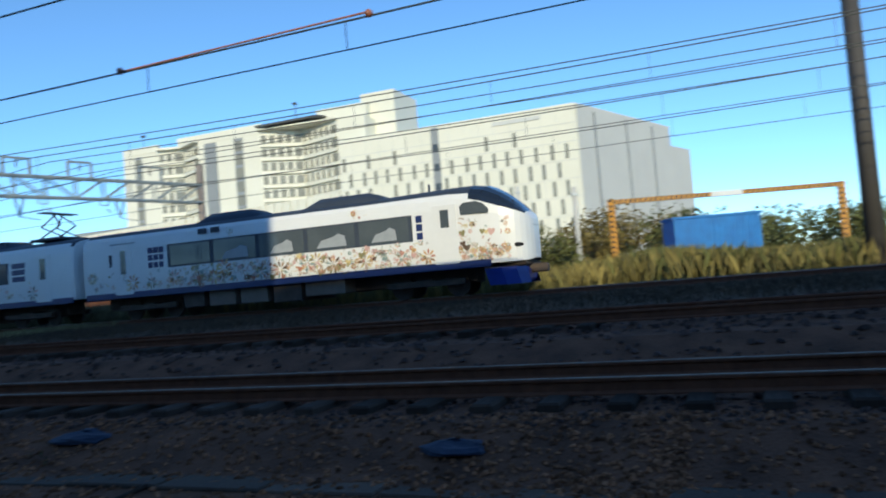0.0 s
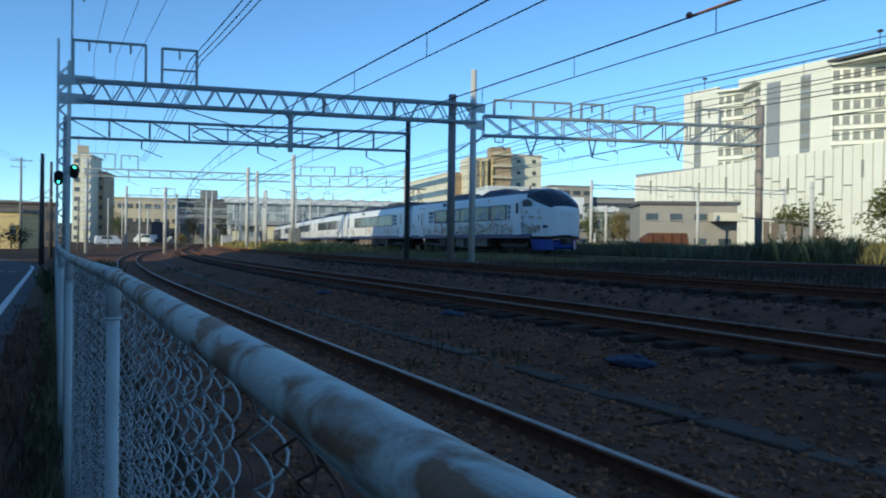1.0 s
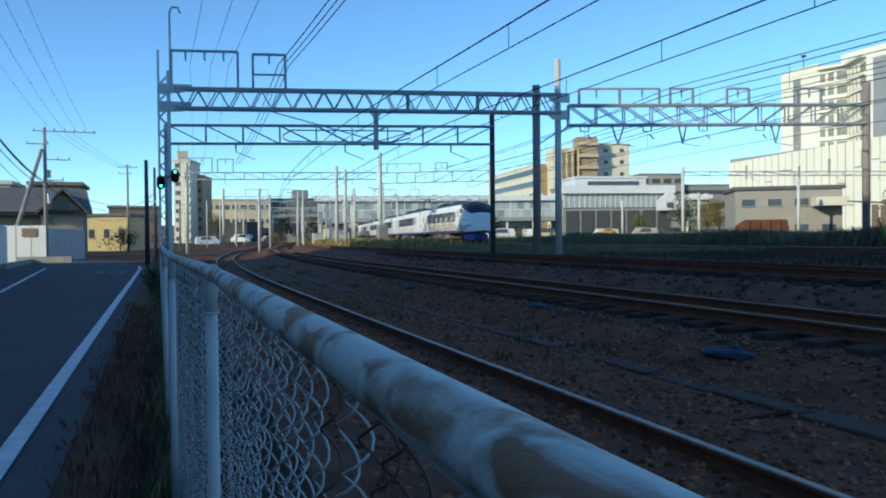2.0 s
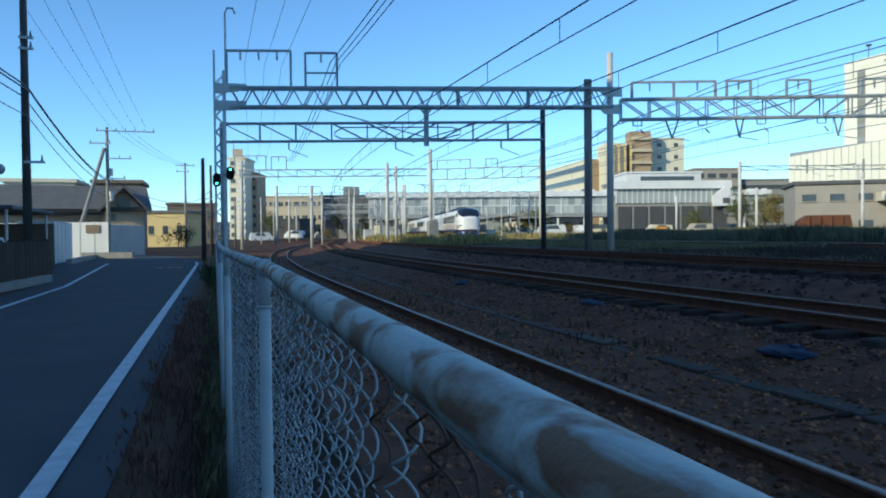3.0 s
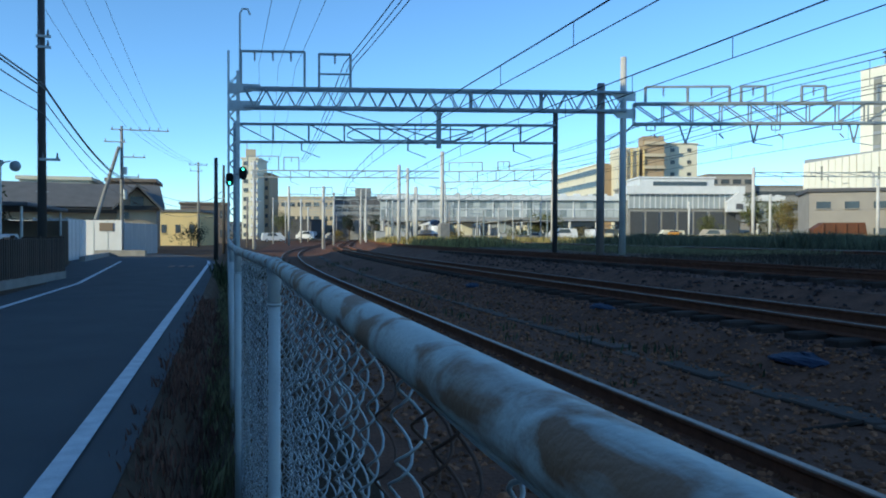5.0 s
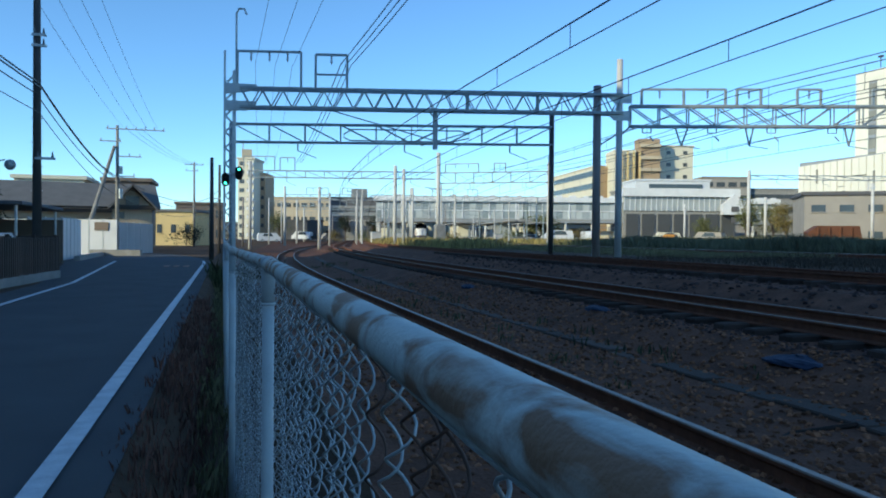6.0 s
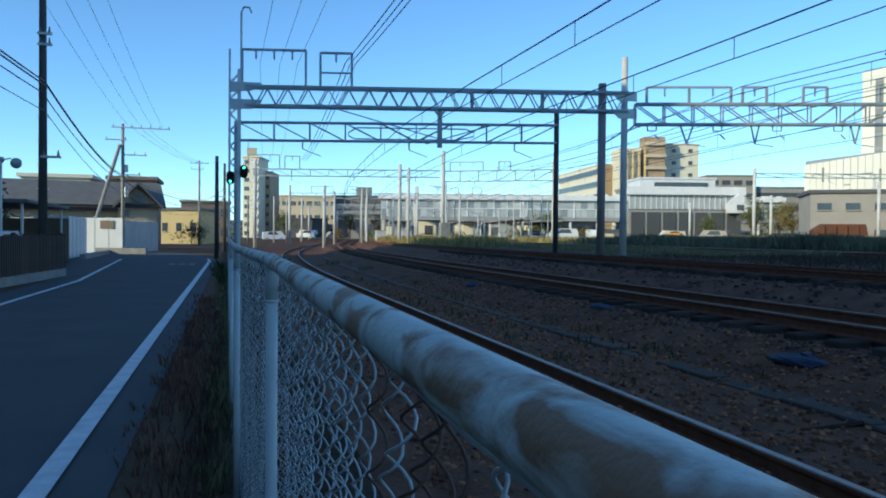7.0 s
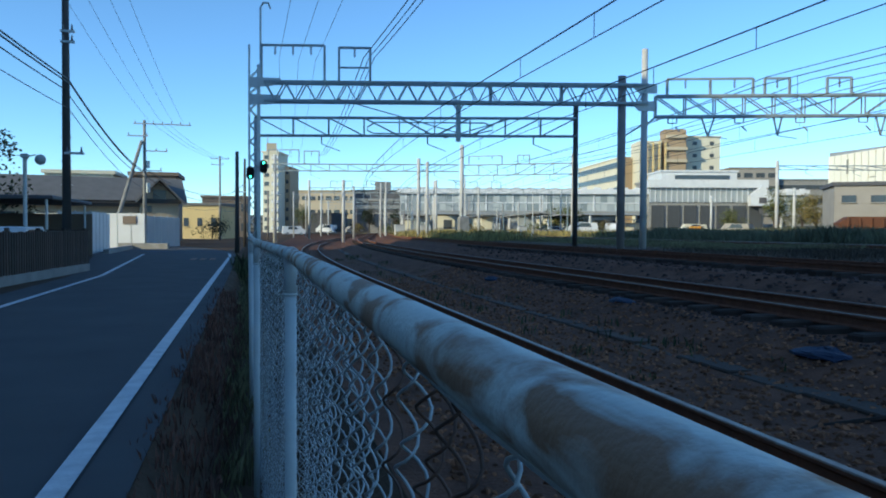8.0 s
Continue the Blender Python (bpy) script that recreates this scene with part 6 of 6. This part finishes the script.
# ---- utility poles and their lines ----
def utility_pole(x, y, h, r, label, m=CONC, arms=(), boxes=()):
    t = thing("utility_pole", label, "utility pole", "utility poles", Matrix.Translation((x, y, 0)))
    part("shaft", Geo().tube([(0, 0, 0), (0, 0, h)], r, 12, r * 0.65), m, t, smooth=True)
    for z, w, off in arms:
        a = part("cross_arm", Geo().beam((off - w / 2, -0.12, z), (off + w / 2, -0.12, z), 0.09), GALV, t)
        for k in range(max(2, int(w / 0.6))):
            xx = off - w / 2 + 0.1 + k * (w - 0.2) / max(1, int(w / 0.6) - 1)
            part("insulator", Geo().tube([(xx, -0.12, z + 0.03), (xx, -0.12, z + 0.13), (xx, -0.12, z + 0.26)], 0.055, 8, 0.02), PORCELAIN, a)
    for z, s in boxes:
        part("transformer", Geo().tube([(0.25, 0, z), (0.25, 0, z + s)], 0.16, 10), GALV, t)
    for k in range(5):
        part("step_bolt", Geo().beam((-0.2, 0, 2.2 + k * 0.9), (0.2, 0, 2.2 + k * 0.9), 0.025), GALV, t)
    return t


utility_pole(-6.75, 30.8, 13.5, 0.17, "tall dark utility pole beside the rusty fence", DARKPOLE, ((8.9, 0.5, 0.1), (8.5, 0.5, 0.1), (4.3, 0.7, 0.3)))
pb = utility_pole(-8.3, 64.3, 10.3, 0.17, "concrete utility pole with many cross arms and a leaning strut", CONC, ((10.0, 4.4, 1.4), (9.0, 1.6, -0.5), (7.8, 1.8, 0.9), (6.2, 1.5, 0.6)), ((4.4, 0.8), (6.4, 0.6)))
part("strut", Geo().tube([(-2.4, -2.0, 0), (-0.2, -0.1, 8.6)], 0.17, 10, 0.13), CONC, pb, "leaning concrete strut")
utility_pole(-3.95, 104.5, 11.4, 0.18, "far concrete utility pole", CONC, ((11.0, 2.4, 0), (10.2, 1.6, -0.3)))
utility_pole(-0.75, 46.8, 6.2, 0.15, "short dark pole beside the railway fence", DARKPOLE)
utility_pole(-0.4, 62.3, 7.2, 0.14, "thin dark pole beside the railway fence", DARKPOLE, ((4.5, 0.8, -0.3),))


def cable(p, q, sag, r, label="black overhead cable between utility poles"):
    p, q = Vector(p), Vector(q)
    return solid("power_line", Geo().tube([p + (q - p) * i / 14 - Vector((0, 0, sag * 4 * (i / 14) * (1 - i / 14))) for i in range(15)], r, 5), CABLE, label, "cable", "power lines")


for z, dz, r, dx in ((7.1, 6.4, 0.03, 0.1), (6.9, 6.2, 0.03, 0.2), (6.7, 6.0, 0.022, 0.0), (6.0, 5.0, 0.016, 0.1)):
    cable((-6.75 + dx, 30.7, z), (-8.3 + dx, 64.2, dz - 0.3), 0.55, r)
    cable((-6.75 + dx, 30.7, z), (-7.6 + dx, -8, z + 1.2), 0.5, r)
for z, dz, r in ((6.3, 6.2, 0.03), (5.7, 5.4, 0.03), (4.6, 4.3, 0.02)):
    cable((-8.2, 64.2, z), (-3.95, 104.4, dz), 0.8, r)
    cable((-3.95, 104.4, dz), (-0.4, 62.3, dz - 1.0), 0.4, r)
for dx in (0.0, 0.9, 1.8, 2.6):
    cable((-7.9 + dx, 64.2, 10.2), (-7.4 + dx, 20, 12.5), 0.6, 0.01, "thin high voltage wire above the road")
for dx in (0.3, 0.9, 1.5):
    cable((-8 + dx, 64.2, 10.1), (-4.5 + dx, 104.4, 11.1), 0.6, 0.012)

# ---- small things on the ground ----
BAG = mat("dull_blue_sheeting", (0.022, 0.036, 0.08), (0.014, 0.022, 0.045), 6, 0.75, bump=0.5)
for i, (x, y, s) in enumerate(((5.75, 6.3, 0.27), (6.1, 11.2, 0.25), (5.9, 17.5, 0.25), (5.6, 2.2, 0.24))):
    rng = random.Random(70 + i)
    g = Geo()
    rows_ = [[(x + s * math.cos(u) * math.sin(w) * (1 + 0.35 * noise.noise(Vector((math.cos(u) * 2 + i, math.sin(u) * 2, w)))) * 0.8, y + s * 1.3 * math.sin(u) * math.sin(w) * (1 + 0.35 * noise.noise(Vector((math.cos(u) * 2, math.sin(u) * 2 + i, w)))), height(x) + max(-0.02, s * 0.28 * math.cos(w) * (1 + 0.6 * noise.noise(Vector((u, w * 2, i)))))) for u in (2 * math.pi * j / 14 for j in range(15))] for w in (math.pi * k / 9 for k in range(10))]
    solid("blue_bag", g.strip(rows_), BAG, "crumpled blue plastic sheeting lying on the ballast", "plastic bag", "blue bags")
trough = thing("cable_trough", "line of grey concrete trough lids beside the track", "cable trough", kind="structure")
lid = Geo().box((0, 0, 0), (0.34, 0.98, 0.12), chamfer=0.015).mesh("lid", mat("dusty_concrete_lid", (0.11, 0.07, 0.048), (0.06, 0.04, 0.03), 3, 0.95, per_object=0.3, bump=0.3))
for k in range(60):
    y = -6 + k * 1.0
    s = new("lid", lid)
    s.parent = trough
    s.matrix_basis = pose(4.95 + bend(y) + random.uniform(-0.012, 0.012), y, height(4.95) - 0.04 + random.uniform(-0.01, 0.01), random.uniform(-1, 1), random.uniform(-1.5, 1.5), random.uniform(-1, 1) - math.degrees(math.atan(bend(y + 1) - bend(y))))
solid("side_cable", Geo().tube([(4.8, 4.6, -0.0), (4.3, 4.75, -0.08), (3.8, 4.5, -0.1), (3.5, 4.55, -0.12)], 0.022, 6), SLEEPER, "dark brown cable running from the trough to the rail", "cable")
solid("road_lettering", Geo().box((-2.55, 36.3, 0.035), (0.26, 1.7, 0.006)).box((-2.13, 36.3, 0.035), (0.26, 1.7, 0.006)).box((-1.7, 36.2, 0.034), (0.26, 1.7, 0.006)), RED_LINE, "faded orange lettering bars painted on the road", "road marking", kind="structure")


def stones(n, seed, region, m, label, s0=0.016, s1=0.042):
    rng = random.Random(seed)
    g = Geo()
    for i in range(n):
        x, y = region(rng)
        bx, by, bz = lay(x, y, 0.012)
        s = rng.uniform(s0, s1)
        a = rng.uniform(0, 6.28)
        c, d = math.cos(a) * s, math.sin(a) * s
        k = rng.uniform(0.5, 0.95)
        h = s * rng.uniform(0.4, 0.9)
        v = [(bx + c, by + d, bz), (bx - d * k, by + c * k, bz + rng.uniform(0, 0.3) * h), (bx - c, by - d, bz), (bx + d * k, by - c * k, bz + rng.uniform(0, 0.3) * h),
             (bx + c * 0.5 - d * 0.3, by + d * 0.5 + c * 0.3, bz + h), (bx - c * 0.45, by - d * 0.4, bz + h * rng.uniform(0.6, 1.1)), (bx + d * 0.35, by - c * 0.45, bz + h * 0.9)]
        g.add(v, [(0, 1, 4), (1, 5, 4), (1, 2, 5), (2, 3, 6, 5), (3, 0, 6), (0, 4, 6), (4, 5, 6)])
    return solid("ballast_stones", g, m, label, "ballast", kind="stuff")


stones(19000, 1, lambda r: (r.uniform(1.2, 6.3), r.uniform(-4.5, 0.5) if r.random() < 0.2 else 0.4 + 22 * r.random() ** 1.7), STONE, "brown stained ballast stones beside the near track")
stones(7000, 2, lambda r: (r.uniform(5.9, 9.2), -4 + 26 * r.random() ** 1.3), DARKSTONE, "dark ballast stones under the second track")
stones(5000, 3, lambda r: (r.uniform(9.2, 15.5), -6 + 40 * r.random()), DARKSTONE, "dark ballast on the bank of the third track", 0.03, 0.08)

motions()
